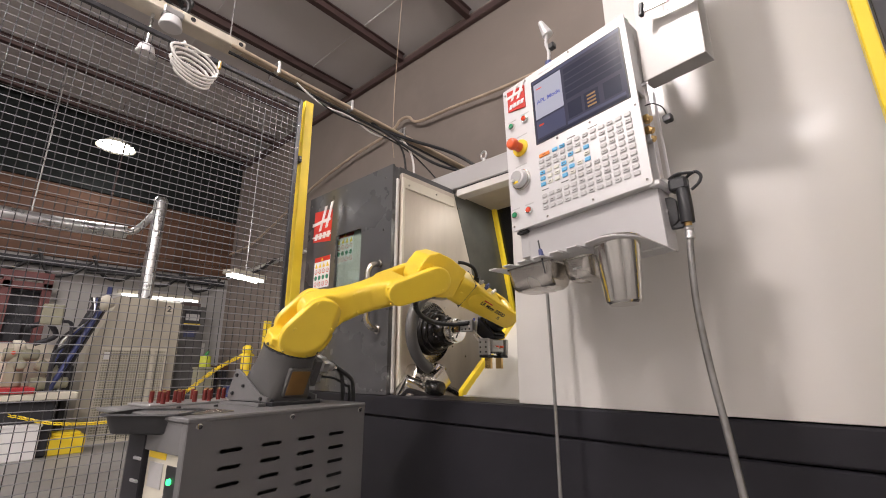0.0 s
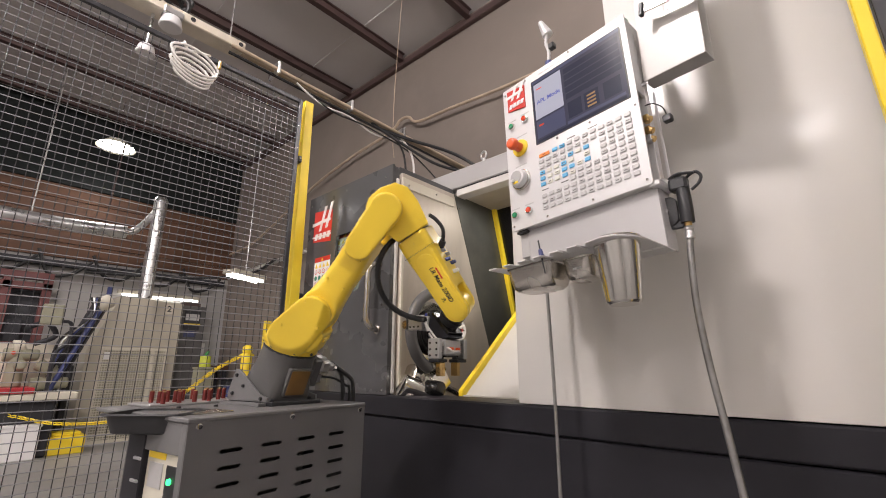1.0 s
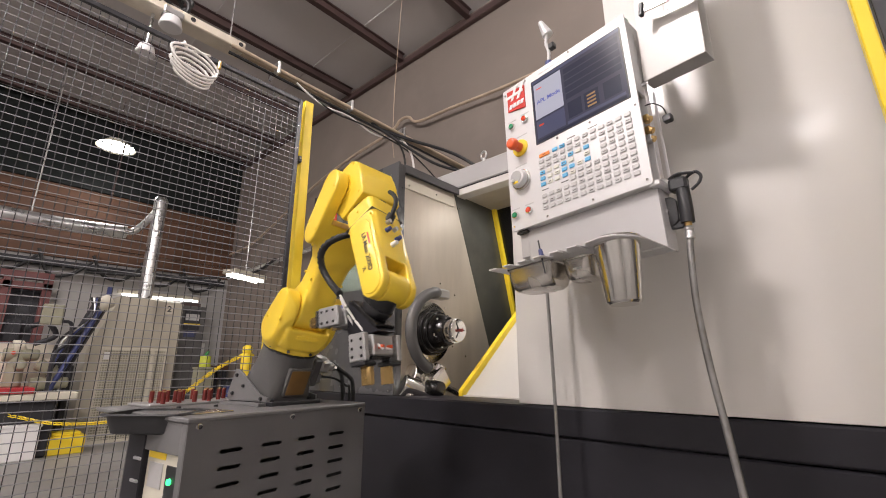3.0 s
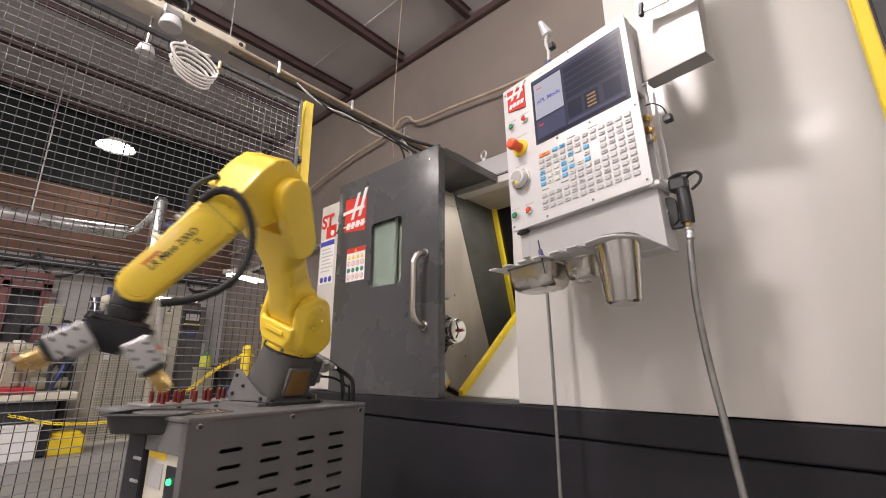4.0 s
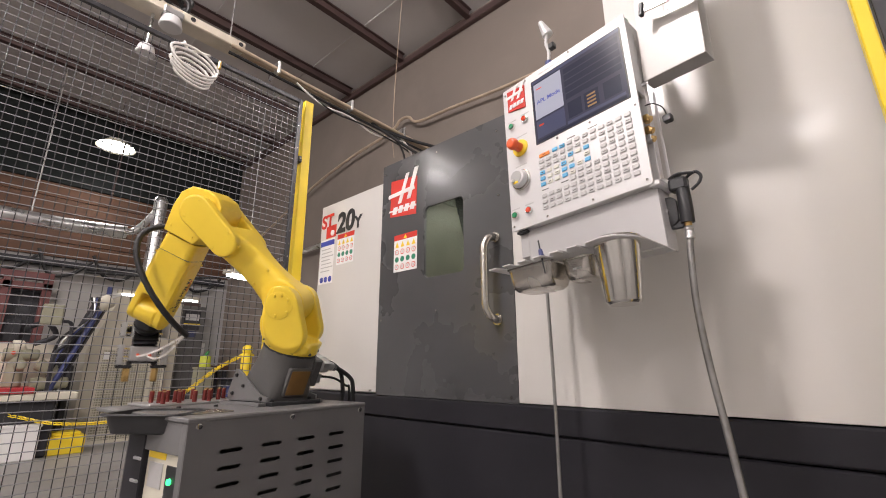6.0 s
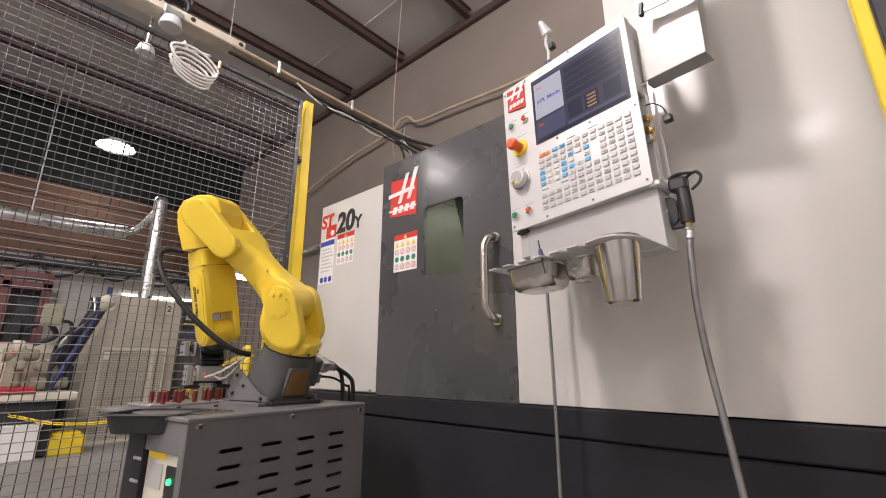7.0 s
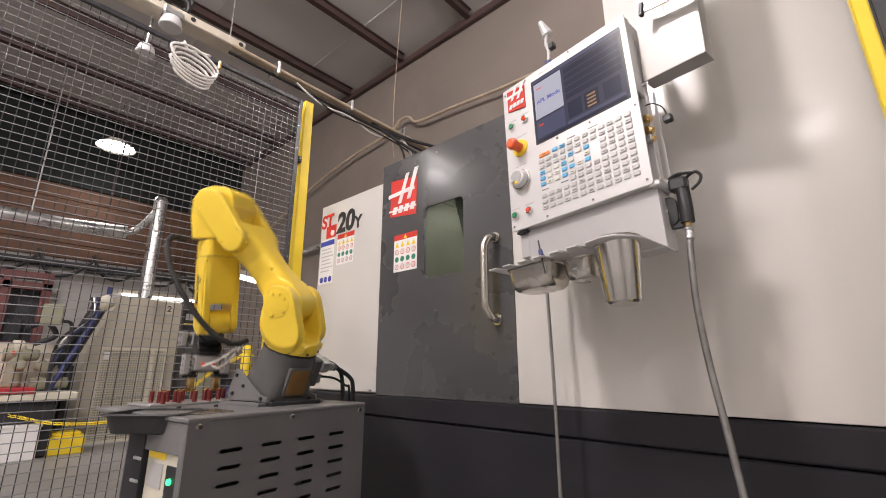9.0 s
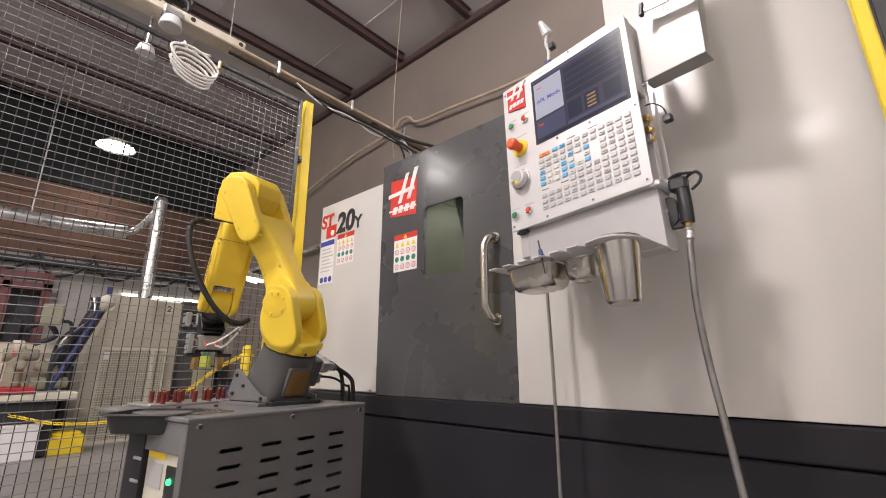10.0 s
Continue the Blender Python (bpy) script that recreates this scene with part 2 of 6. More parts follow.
def plate_with_hole(x0, x1, z0, z1, y0, y1, hole, r=0.03):
    """A plate in the xz plane with one rounded opening through it."""
    hx0, hx1, hz0, hz1 = hole
    inner = roundrect(hx0, hx1, hz0, hz1, r, 5)
    cx, cz = (hx0 + hx1) / 2, (hz0 + hz1) / 2
    outer = []
    for a, b in inner:
        dx, dz = a - cx, b - cz
        k = min(((x1 - cx) if dx > 0 else (x0 - cx)) / dx if abs(dx) > 1e-9 else 1e9, ((z1 - cz) if dz > 0 else (z0 - cz)) / dz if abs(dz) > 1e-9 else 1e9)
        outer.append([cx + dx * k, cz + dz * k])
    for cor in ((x1, z1), (x0, z1), (x0, z0), (x1, z0)):
        best = min(outer, key=lambda o: (o[0] - cor[0]) ** 2 + (o[1] - cor[1]) ** 2)
        best[0], best[1] = cor
    bm = bmesh.new()
    n = len(inner)
    vi = [[bm.verts.new((a, y, b)) for a, b in inner] for y in (y0, y1)]
    vo = [[bm.verts.new((a, y, b)) for a, b in outer] for y in (y0, y1)]
    for i in range(n):
        j = (i + 1) % n
        bm.faces.new((vi[0][i], vi[0][j], vo[0][j], vo[0][i]))
        bm.faces.new((vi[1][j], vi[1][i], vo[1][i], vo[1][j]))
        bm.faces.new((vi[0][j], vi[0][i], vi[1][i], vi[1][j]))
        bm.faces.new((vo[0][i], vo[0][j], vo[1][j], vo[1][i]))
    return bm


def base_outline(z, sx, sy, ox=0.0, r=0.03, oy=0.0):
    return [(a + ox, b + oy, z) for a, b in roundrect(-sx, sx, -sy, sy, r, 4)]


def loft(rings):
    bm = bmesh.new()
    vs = [[bm.verts.new(p) for p in ring] for ring in rings]
    n = len(rings[0])
    for a, b in zip(vs, vs[1:]):
        for k in range(n):
            bm.faces.new((a[k], a[(k + 1) % n], b[(k + 1) % n], b[k]))
    bm.faces.new(vs[0][::-1]), bm.faces.new(vs[-1])
    return bm


def letters(name, text, size, m, material, parent, depth=0.001, shear=0.0, bold=0.0, spacing=1.0):
    cu = bpy.data.curves.new(name, "FONT")
    cu.body, cu.size, cu.extrude, cu.shear, cu.offset, cu.space_character = text, size, depth, shear, bold, spacing
    cu.align_x, cu.align_y = "CENTER", "CENTER"
    tmp = new("tmp", cu)
    dg = bpy.context.evaluated_depsgraph_get()
    me = bpy.data.meshes.new_from_object(tmp.evaluated_get(dg))
    bpy.data.objects.remove(tmp)
    bpy.data.curves.remove(cu)
    me.materials.clear()
    me.materials.append(material)
    ob = new(name, me)
    ob.parent = parent
    ob.matrix_basis = m
    return ob


# ---- hall: floor, walls, roof ----
WALL_Y, FAR_X, ROOF_Z = 3.3, -8.35, 4.75


def build_hall():
    tagged(part("floor", box(-9, 7, -8, 3.6, -0.1, 0.0), CONCRETE), "sealed grey concrete shop floor with stains", "floor", kind="structure")
    tagged(part("wall_north", box(-9, 7, WALL_Y, WALL_Y + 0.2, 0, 5.2), WALL), "tan painted hall wall behind the lathe", "wall", kind="structure")
    tagged(part("wall_west", box(FAR_X - 0.2, FAR_X, -8, WALL_Y, 0, 5.2), WALLPALE), "pale far wall of the workshop", "wall", kind="structure")
    tagged(part("wall_south", box(-9, 7, -8.2, -8, 0, 5.2), WALLPALE), "pale wall closing the workshop", "wall", kind="structure")
    tagged(part("wall_east", box(7, 7.2, -8.2, 3.6, 0, 5.2), WALLPALE), "pale wall closing the workshop", "wall", kind="structure")
    bm = box(-9, 7.2, -8.2, 3.6, ROOF_Z + 0.115, ROOF_Z + 0.26)
    y = -7.4
    while y < 3.3:
        add(bm, box(-9, 7, y, y + 0.02, ROOF_Z + 0.104, ROOF_Z + 0.117))
        y += 1.25
    tagged(part("ceiling", bm, ROOF), "white faced insulated roof liner panels", "ceiling", kind="structure")
    x = -8.0
    for i in range(14):
        bm = boxes([(x - 0.035, x + 0.035, -8, WALL_Y - 0.05, ROOF_Z + 0.0, ROOF_Z + 0.012), (x - 0.006, x + 0.006, -8, WALL_Y - 0.05, ROOF_Z, ROOF_Z + 0.112), (x - 0.035, x + 0.035, -8, WALL_Y - 0.05, ROOF_Z + 0.100, ROOF_Z + 0.112)])
        tagged(part("roof_purlin", bm, PURLIN), "dark oxide red steel roof purlin", "beam", "roof purlins", "structure")
        x += 1.09
    tagged(part("eave_trim", box(-8.3, 7, WALL_Y - 0.06, WALL_Y, ROOF_Z - 0.05, ROOF_Z + 0.03, 0.006), PURLIN), "steel angle along the top of the wall", "beam", kind="structure")
    # brown boarding high on the far wall
    for i in range(5):
        z = 2.52 + 0.22 * i
        tagged(part("trim", box(FAR_X, FAR_X + 0.03, -8, WALL_Y, z, z + 0.212, 0.004), WOODBAND), "brown wooden boarding on the far wall", "boarding", "boards on the far wall", "structure")
    # near black sheet over the top of the far wall
    tagged(part("trim", box(FAR_X, FAR_X + 0.05, -8, WALL_Y, 3.62, ROOF_Z + 0.14), UPPERWALL), "near black upper part of the far wall under the roof", "wall lining", kind="structure")


build_hall()


def bay_fixture(x, y, z):
    ob = thing("bay_lamp", "round white high bay lamp hanging from the roof, real or added as fill, switched on", "lamp", pose(x, y, z), "high bay lamps")
    ring = rod((0, 0, 0.0), (0, 0, 0.12), 0.245, 0.11, 32)
    top = [f for f in ring.faces if len(f.verts) > 4 and f.calc_center_median().z < 0.01]
    bmesh.ops.delete(ring, geom=top, context="FACES")
    part("shade", ring, CREAM, ob)
    part("diffuser", rod((0, 0, 0.012), (0, 0, 0.02), 0.225, 0.225, 32), LAMPGLOW, ob, "glowing lamp diffuser")
    part("suspension_rod", rod((0, 0, 0.12), (0, 0, ROOF_Z + 0.14 - z), 0.006, 0.006, 8), PURLIN, ob)


# the added fill lamps get the same fixture, out of view
for bx, by, bz, power, drop in BAYS_AND_FILL:
    bay_fixture(bx, by, bz)

# ---- safety fence ----
FENCE_X, POST_Y, FENCE_TOP = -2.3, 1.283, 2.63


def build_fence():
    post = thing("fence_post", "safety yellow square steel fence post beside the lathe", "fence post", pose(FENCE_X, POST_Y, 0, 0.0, -0.9, 0))
    part("post", box(-0.025, 0.025, -0.03, 0.03, 0, FENCE_TOP + 0.01, 0.004), SAFETY, post)
    part("base_plate", box(-0.07, 0.07, -0.07, 0.07, 0, 0.01, 0.002), SAFETY, post)
    for z in (0.35, 1.25, 2.2):
        part("clamp", box(-0.02, 0.034, -0.052, -0.028, z, z + 0.04, 0.003), BLACK, post)
        part("bolt", bolt_bm((0.034, -0.04, z + 0.02), (1, 0, 0), 0.006, 0.006), CHROME, post)
    panel = thing("safety_fence", "black welded wire mesh safety fence panel", "fence", pose(FENCE_X, POST_Y - 0.06, 0))
    length, z0, z1 = 3.0, 0.12, FENCE_TOP - 0.02
    part("end_rail", box(-0.01, 0.01, -0.025, 0, z0, z1, 0.002), MESHBLACK, panel)
    part("end_rail", box(-0.01, 0.01, -length, -length + 0.025, z0, z1, 0.002), MESHBLACK, panel)
    part("top_rail", box(-0.01, 0.01, -length, -0.025, z1 - 0.025, z1, 0.002), MESHBLACK, panel)
    part("bottom_rail", box(-0.01, 0.01, -length, -0.025, z0, z0 + 0.025, 0.002), MESHBLACK, panel)
    up = finish(rod((0, 0, z0 + 0.01), (0, 0, z1 - 0.01), 0.0017, 0.0017, 6))
    up.materials.append(MESHBLACK)
    # cross wires get the paler coat that stands in for light from above
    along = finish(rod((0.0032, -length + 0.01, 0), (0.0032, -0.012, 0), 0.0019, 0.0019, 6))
    along.materials.append(WIRELIT)
    for i in range(int(length / 0.035) - 2):
        ob = new("upright_wire", up)
        ob.parent, ob.location = panel, (0, -0.05 - 0.035 * i, 0)
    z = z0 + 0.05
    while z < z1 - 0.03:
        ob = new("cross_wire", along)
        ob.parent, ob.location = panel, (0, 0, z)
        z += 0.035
    # bolts along the end rail
    z = 1.3
    while z < z1:
        part("rivet", bolt_bm((0.01, -0.0125, z), (1, 0, 0), 0.004, 0.003), CHROME, panel)
        z += 0.075


build_fence()

# ---- lathe ----
FRONT = 1.40


# dark blotched colour for the shadow that the header casts into the lathe
HEADERSHADE = mat("header_shade_sheet", (0.10, 0.10, 0.088), 0.32, 0.3, 0.25, 4, 0.05, 60, stain=(0.2, 0.18, 0.15), stain_amt=0.4)


def build_lathe():
    lathe = thing("cnc_lathe", "large white and charcoal CNC lathe with sliding door", "lathe", pose(0, 0, 0))
    part("base", box(-2.33, 1.6, FRONT + 0.004, 2.9, 0.05, 0.774, 0.006), BASEGREY, lathe, "dark grey lower casing")
    part("base_band", box(-2.31, 1.6, FRONT - 0.004, FRONT + 0.2, 0.778, 0.868, 0.006), BASEGREY, lathe, "black ledge under the door")
    part("front_panel", box(-2.30, -1.61, FRONT + 0.022, FRONT + 0.045, 0.872, 1.95, 0.006), WHITE, lathe, "white painted fixed front panel")
    part("side_panel", box(-2.33, -2.31, FRONT + 0.045, 2.9, 0.872, 1.95, 0.006), DOORGREY, lathe)
    part("right_panel", prism([(-0.905, 0.872), (1.6, 0.872), (1.6, 2.9), (-0.47, 2.9), (-0.47, 2.03), (-0.905, 2.03)], FRONT, FRONT + 0.03, "y", 0.003), WHITE, lathe, "white painted right front panel")
    part("tall_panel_side", box(-0.47, -0.45, FRONT + 0.03, 2.9, 0.872, 2.9), WHITE, lathe)
    part("casing_top", box(-0.45, 1.6, FRONT + 0.03, 2.9, 2.87, 2.9), WHITE, lathe)
    part("casing_back", box(-0.45, 1.57, 2.87, 2.897, 2.052, 2.87), WHITE, lathe)
    part("casing_end", box(1.57, 1.6, FRONT + 0.03, 2.87, 0.872, 2.87), WHITE, lathe)
    part("right_panel_return", box(-0.905, -0.885, FRONT + 0.03, 2.1, 0.872, 2.0), WHITE, lathe)
    part("back_casing", box(-2.3, 1.6, 2.86, 2.9, 0.3, 2.05), DOORGREY, lathe)
    # header over the opening and roof of the casing
    part("header", box(-1.85, -0.48, 1.89, 1.96, 2.032, 2.15, 0.006), PENDGREY, lathe, "grey header over the door opening")
    part("header_slot", box(-1.60, -0.5, 1.90, 1.95, 2.018, 2.032), BLACK, lathe)
    part("header_lip", box(-1.60, -0.5, 1.885, 1.96, 1.976, 2.018, 0.003), WHITE, lathe, "pale header lip")
    part("inner_roof", box(-1.62, -0.48, 1.96, 2.86, 1.985, 2.0), SHEET, lathe, "perforated inner roof sheet")
    # work space
    part("headstock_wall", box(-1.63, -1.60, FRONT + 0.05, 2.5, 0.84, 1.985, 0.003), SHEET, lathe, "stainless headstock wall with splashes")
    part("headstock_trim", box(-1.60, -1.592, FRONT + 0.05, 1.86, 1.90, 1.955, 0.002), CREAM, lathe, "pale green trim strip")
    part("headstock_edge", box(-1.603, -1.585, FRONT + 0.045, FRONT + 0.06, 0.872, 1.955, 0.002), CREAM, lathe)
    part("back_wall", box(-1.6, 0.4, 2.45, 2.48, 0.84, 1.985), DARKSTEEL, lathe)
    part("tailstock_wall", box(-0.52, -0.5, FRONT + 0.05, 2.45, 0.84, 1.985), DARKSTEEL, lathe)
    part("sump_floor", box(-1.6, -0.5, FRONT + 0.03, 2.45, 0.80, 0.84), SHEET, lathe)
    chute = prism([(1.68, 0.85), (2.35, 1.40), (2.35, 1.415), (1.68, 0.866)], -1.38, -0.55, "x", 0.002)
    part("chip_chute", chute, WHITE, lathe, "pale sloping chip guard sheet")
    for i in range(9):
        y = 1.82 + 0.055 * i
        part("smear", box(-1.14 - 0.006 * (i % 3), -1.04, y, y + 0.022, 0.868 + (y - 1.68) * 0.82, 0.8695 + (y - 1.68) * 0.82), ROBOGREY, lathe, m=None)
    lip = prism([(1.66, 0.84), (2.35, 1.405), (2.35, 1.45), (1.66, 0.888)], -1.405, -1.38, "x", 0.002)
    part("chute_lip", lip, SAFETY, lathe, "yellow chip guard edge")
    part("chute_front", box(-1.38, -0.55, 1.665, 1.68, 0.84, 0.868), WHITE, lathe)
    strip = prism([(2.235, 1.985), (2.26, 1.985), (2.45, 1.30), (2.425, 1.30)], -1.60, -1.57, "x", 0.002)
    part("guide_strip", strip, SAFETY, lathe, "yellow slanting guide strip")
    # thin dark sheet in place of the header's shadow on the headstock wall
    part("header_shade", prism([(1.862, 1.985), (2.235, 1.985), (2.425, 1.30), (2.42, 1.0), (2.215, 1.0)], -1.60, -1.597, "x"), HEADERSHADE, lathe, "dark greenish grey sheet standing in for the header's shadow on the headstock wall")
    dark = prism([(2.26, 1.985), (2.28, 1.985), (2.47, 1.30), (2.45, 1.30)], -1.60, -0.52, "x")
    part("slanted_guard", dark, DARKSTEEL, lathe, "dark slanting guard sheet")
    for y, z in ((1.62, 1.30), (1.70, 1.36), (1.78, 1.30), (1.86, 1.38), (1.92, 1.22), (1.84, 1.10), (1.95, 1.05), (1.74, 1.43), (1.9, 1.9), (1.49, 1.92), (1.7, 1.93)):
        part("wall_bolt", bolt_bm((-1.6 if z < 1.8 else -1.592, y, z), (1, 0, 0), 0.006, 0.004), CHROME, lathe)
    # panel bolts
    for x, z in ((-1.755, 0.885), (-1.765, 0.885)):
        part("panel_bolt", bolt_bm((x, FRONT + 0.022, z), (0, -1, 0), 0.005, 0.004), CHROME, lathe)
    return lathe


lathe = build_lathe()


def build_spindle(parent):
    y, z = 1.655, 1.165
    bm = rod((-1.6, y, z), (-1.585, y, z), 0.155, 0.155, 40, 0.003)
    part("spindle_flange", bm, STEEL, parent, "round steel spindle flange")
    bm = rod((-1.585, y, z), (-1.545, y, z), 0.118, 0.112, 40, 0.006)
    add(bm, rod((-1.545, y, z), (-1.52, y, z), 0.105, 0.098, 40, 0.004))
    add(bm, rod((-1.52, y, z), (-1.45, y, z), 0.092, 0.066, 40, 0.004))
    part("collet_closer", bm, DARKSTEEL, parent, "black collet closer body")
    nose = rod((-1.45, y, z), (-1.395, y, z), 0.058, 0.055, 36, 0.003)
    add(nose, rod((-1.425, y, z), (-1.415, y, z), 0.060, 0.060, 36))
    part("collet_nose", nose, CHROME, parent, "bright collet nose")
    for k in range(3):
        t = radians(30 + 120 * k)
        d = Vector((0, math.cos(t), math.sin(t)))
        bm = rod(Vector((-1.3955, y, z)) + d * 0.012, Vector((-1.3935, y, z)) + d * 0.012, 0.003, 0.003, 8)
        add(bm, box(-1.3955, -1.393, -0.002, 0.002, 0.008, 0.042, 0.0), Matrix.Translation((0, y, z)) @ Matrix.Rotation(t, 4, "X"))
        part("collet_slot", bm, BLACK, parent)
    part("collet_pin", rod((-1.40, y, z), (-1.372, y, z), 0.008, 0.008, 14), PARTRED, parent, "red part held in the collet")
    for k in range(6):
        t = radians(60 * k + 15)
        part("closer_bolt", bolt_bm((-1.486, y + 0.078 * math.cos(t), z + 0.078 * math.sin(t)), (1, 0.3 * math.cos(t), 0.3 * math.sin(t)), 0.008, 0.003), CHROME, parent)
    # tool setter arm: curved tube round the spindle and its pivot block
    pts = [(-1.5, y - 0.03 + 0.19 * math.cos(radians(a)), z + 0.19 * math.sin(radians(a))) for a in range(95, 262, 14)]
    arm = [(-1.54, y - 0.02, z + 0.2)] + pts
    part("setter_arm", tube(arm, 0.027, 14, 3), ROBOGREY, parent, "grey curved tool setter arm")
    part("setter_head", box(-1.57, -1.5, y - 0.03, y + 0.06, z + 0.165, z + 0.215, 0.008), ALU, parent)
    bm = box(-0.06, 0.06, -0.05, 0.05, -0.05, 0.05, 0.012)
    part("setter_block", bm, STEEL, parent, m=pose(-1.51, y - 0.05, z - 0.235, 35, 0, 0))
    bm = rod((-1.57, y - 0.16, z - 0.20), (-1.57, y + 0.16, z - 0.33), 0.05, 0.05, 24, 0.006)
    part("setter_pivot", bm, STEEL, parent, "steel tool setter pivot housing")
    bm = rod((-1.5, y - 0.1, z - 0.26), (-1.42, y - 0.1, z - 0.27), 0.035, 0.035, 20, 0.003)
    part("setter_motor", bm, DARKSTEEL, parent)
    part("setter_base", box(-1.60, -1.50, y - 0.225, y + 0.02, z - 0.335, z - 0.28, 0.01), STEEL, parent, "steel tool setter base block")
    part("setter_cover", rod((-1.56, y - 0.22, z - 0.25), (-1.50, y - 0.06, z - 0.31), 0.055, 0.05, 24, 0.008), CHROME, parent)
    for k in range(4):
        part("setter_bolt", bolt_bm((-1.50, y - 0.23 + 0.06 * k, z - 0.305), (1, 0, 0), 0.007, 0.005), BLACK, parent)
    part("setter_clamp", rod((-1.5, y - 0.02, z - 0.17), (-1.5, y - 0.045, z - 0.21), 0.035, 0.035, 20, 0.004), CHROME, parent)


build_spindle(lathe)
DOOR_W, DOOR_H = 0.787, 1.152
# the door, with its right lower corner as origin when closed
door = part("door", plate_with_hole(-DOOR_W, 0, 0, DOOR_H, -0.002, 0.012, (-0.478, -0.243, 0.512, 0.852), 0.025), DOORGREY, lathe, "charcoal sliding door with window and handle", smooth=False)


def build_door():
    part("door_edge", boxes([(-0.03, 0.0, 0.0125, 0.045, 0.0, DOOR_H - 0.013)], 0.002), DOORGREY, door)
    part("door_top", box(-DOOR_W, -0.012, 0.0125, 0.48, DOOR_H - 0.012, DOOR_H, 0.002), DOORGREY, door, "deep top flange of the door")
    part("flange_lip", box(-0.012, 0, 0.046, 0.48, DOOR_H - 0.045, DOOR_H, 0.002), DOORGREY, door)
    part("door_left_edge", box(-DOOR_W, -DOOR_W + 0.02, 0.0125, 0.021, 0, DOOR_H - 0.03, 0.001), DOORGREY, door)
    glass = part("window_pane", box(-0.50, -0.225, 0.013, 0.018, 0.49, 0.875), WINDOWGLASS, door, "tinted safety glass window")
    glass.visible_shadow = False
    pts = [(-0.078, 0.0, 0.30), (-0.078, -0.022, 0.302), (-0.082, -0.05, 0.315), (-0.09, -0.062, 0.345), (-0.092, -0.064, 0.38), (-0.092, -0.064, 0.38 + 0.08), (-0.092, -0.064, 0.38 + 0.17), (-0.09, -0.062, 0.585), (-0.082, -0.05, 0.612), (-0.078, -0.022, 0.624), (-0.078, 0.0, 0.626)]
    part("handle", tube(pts, 0.0155, 16, 5), STEEL, door, "curved stainless steel pull handle")
    for z in (0.30, 0.626):
        part("handle_foot", rod((-0.078, -0.008, z), (-0.078, -0.002, z), 0.022, 0.02, 20), STEEL, door)
    for x, z in ((-0.765, 1.10), (-0.765, 0.34), (-0.765, 0.62), (-0.40, 1.11), (-0.40, 0.36), (-0.40, 0.03), (-0.055, 1.09), (-0.055, 0.80), (-0.052, 0.42), (-0.03, 0.02)):
        part("door_bolt", bolt_bm((x, -0.002, z), (0, -1, 0), 0.0055, 0.004), CHROME, door)
    # red badge with slanted bars, drawn as plain shapes
    part("badge", prism([(-0.722, 0.855), (-0.535, 0.835), (-0.53, 1.03), (-0.72, 1.05)], -0.0035, -0.002, "y"), RED, door, "red square badge", smooth=False)
    bars = [[(-0.665, 0.915), (-0.64, 0.915), (-0.585, 1.065), (-0.61, 1.065)], [(-0.60, 0.925), (-0.575, 0.925), (-0.52, 1.08), (-0.548, 1.08)], [(-0.735, 0.955), (-0.545, 0.965), (-0.55, 0.985), (-0.735, 0.975)]]
    for i, o in enumerate(bars):
        part("badge_bar", prism(o, -0.005 - 0.0007 * i, -0.0036, "y"), PRINTWHITE, door, smooth=False)
    for i in range(4):
        x = -0.705 + 0.042 * i
        part("badge_stroke", prism([(x, 0.865), (x + 0.03, 0.863), (x + 0.04, 0.90), (x + 0.01, 0.902)], -0.005, -0.0036, "y"), PRINTWHITE, door, smooth=False)
    part("badge_line", prism([(-0.728, 0.879), (-0.532, 0.875), (-0.532, 0.884), (-0.728, 0.888)], -0.0065, -0.0054, "y"), PRINTWHITE, door, smooth=False)
    warning_sheet(door, -0.685, -0.525, 0.565, 0.75, -0.002)


def warning_sheet(parent, x0, x1, z0, z1, y):
    """A white safety label: red heading and four rows of small round and three-cornered signs."""
    sheet = part("safety_label", box(x0, x1, y - 0.001, y, z0, z1), PRINTWHITE, parent, "white safety label with rows of signs", smooth=False)
    w, h = x1 - x0, z1 - z0
    part("label_heading", box(x0, x1, y - 0.0016, y - 0.001, z1 - h * 0.15, z1), RED, sheet, smooth=False)
    part("label_triangle", prism([(x0 + w * 0.42, z1 - h * 0.13), (x0 + w * 0.58, z1 - h * 0.13), (x0 + w * 0.5, z1 - h * 0.03)], y - 0.0022, y - 0.0016, "y"), PRINTYEL, sheet, smooth=False)
    for r in range(4):
        for c in range(4):
            cx, cz, s = x0 + w * (0.14 + 0.24 * c), z1 - h * (0.27 + 0.2 * r), w * 0.085
            if r == 0:
                part("sign", prism([(cx - s, cz - s), (cx + s, cz - s), (cx, cz + s)], y - 0.0018, y - 0.001, "y"), PRINTYEL, sheet, smooth=False)
            else:
                mt = {1: RED, 2: PRINTGREEN, 3: RED}[r]
                part("sign", rod((cx, y - 0.001, cz), (cx, y - 0.0016, cz), s, s, 16), mt, sheet)
                if r != 2:
                    part("sign_face", rod((cx, y - 0.0016, cz), (cx, y - 0.002, cz), s * 0.74, s * 0.74, 14), PRINTWHITE, sheet)
                    part("sign_mark", box(cx - s * 0.3, cx + s * 0.3, y - 0.0024, y - 0.002, cz - s * 0.35, cz + s * 0.35), KEYGREY, sheet, smooth=False)


build_door()


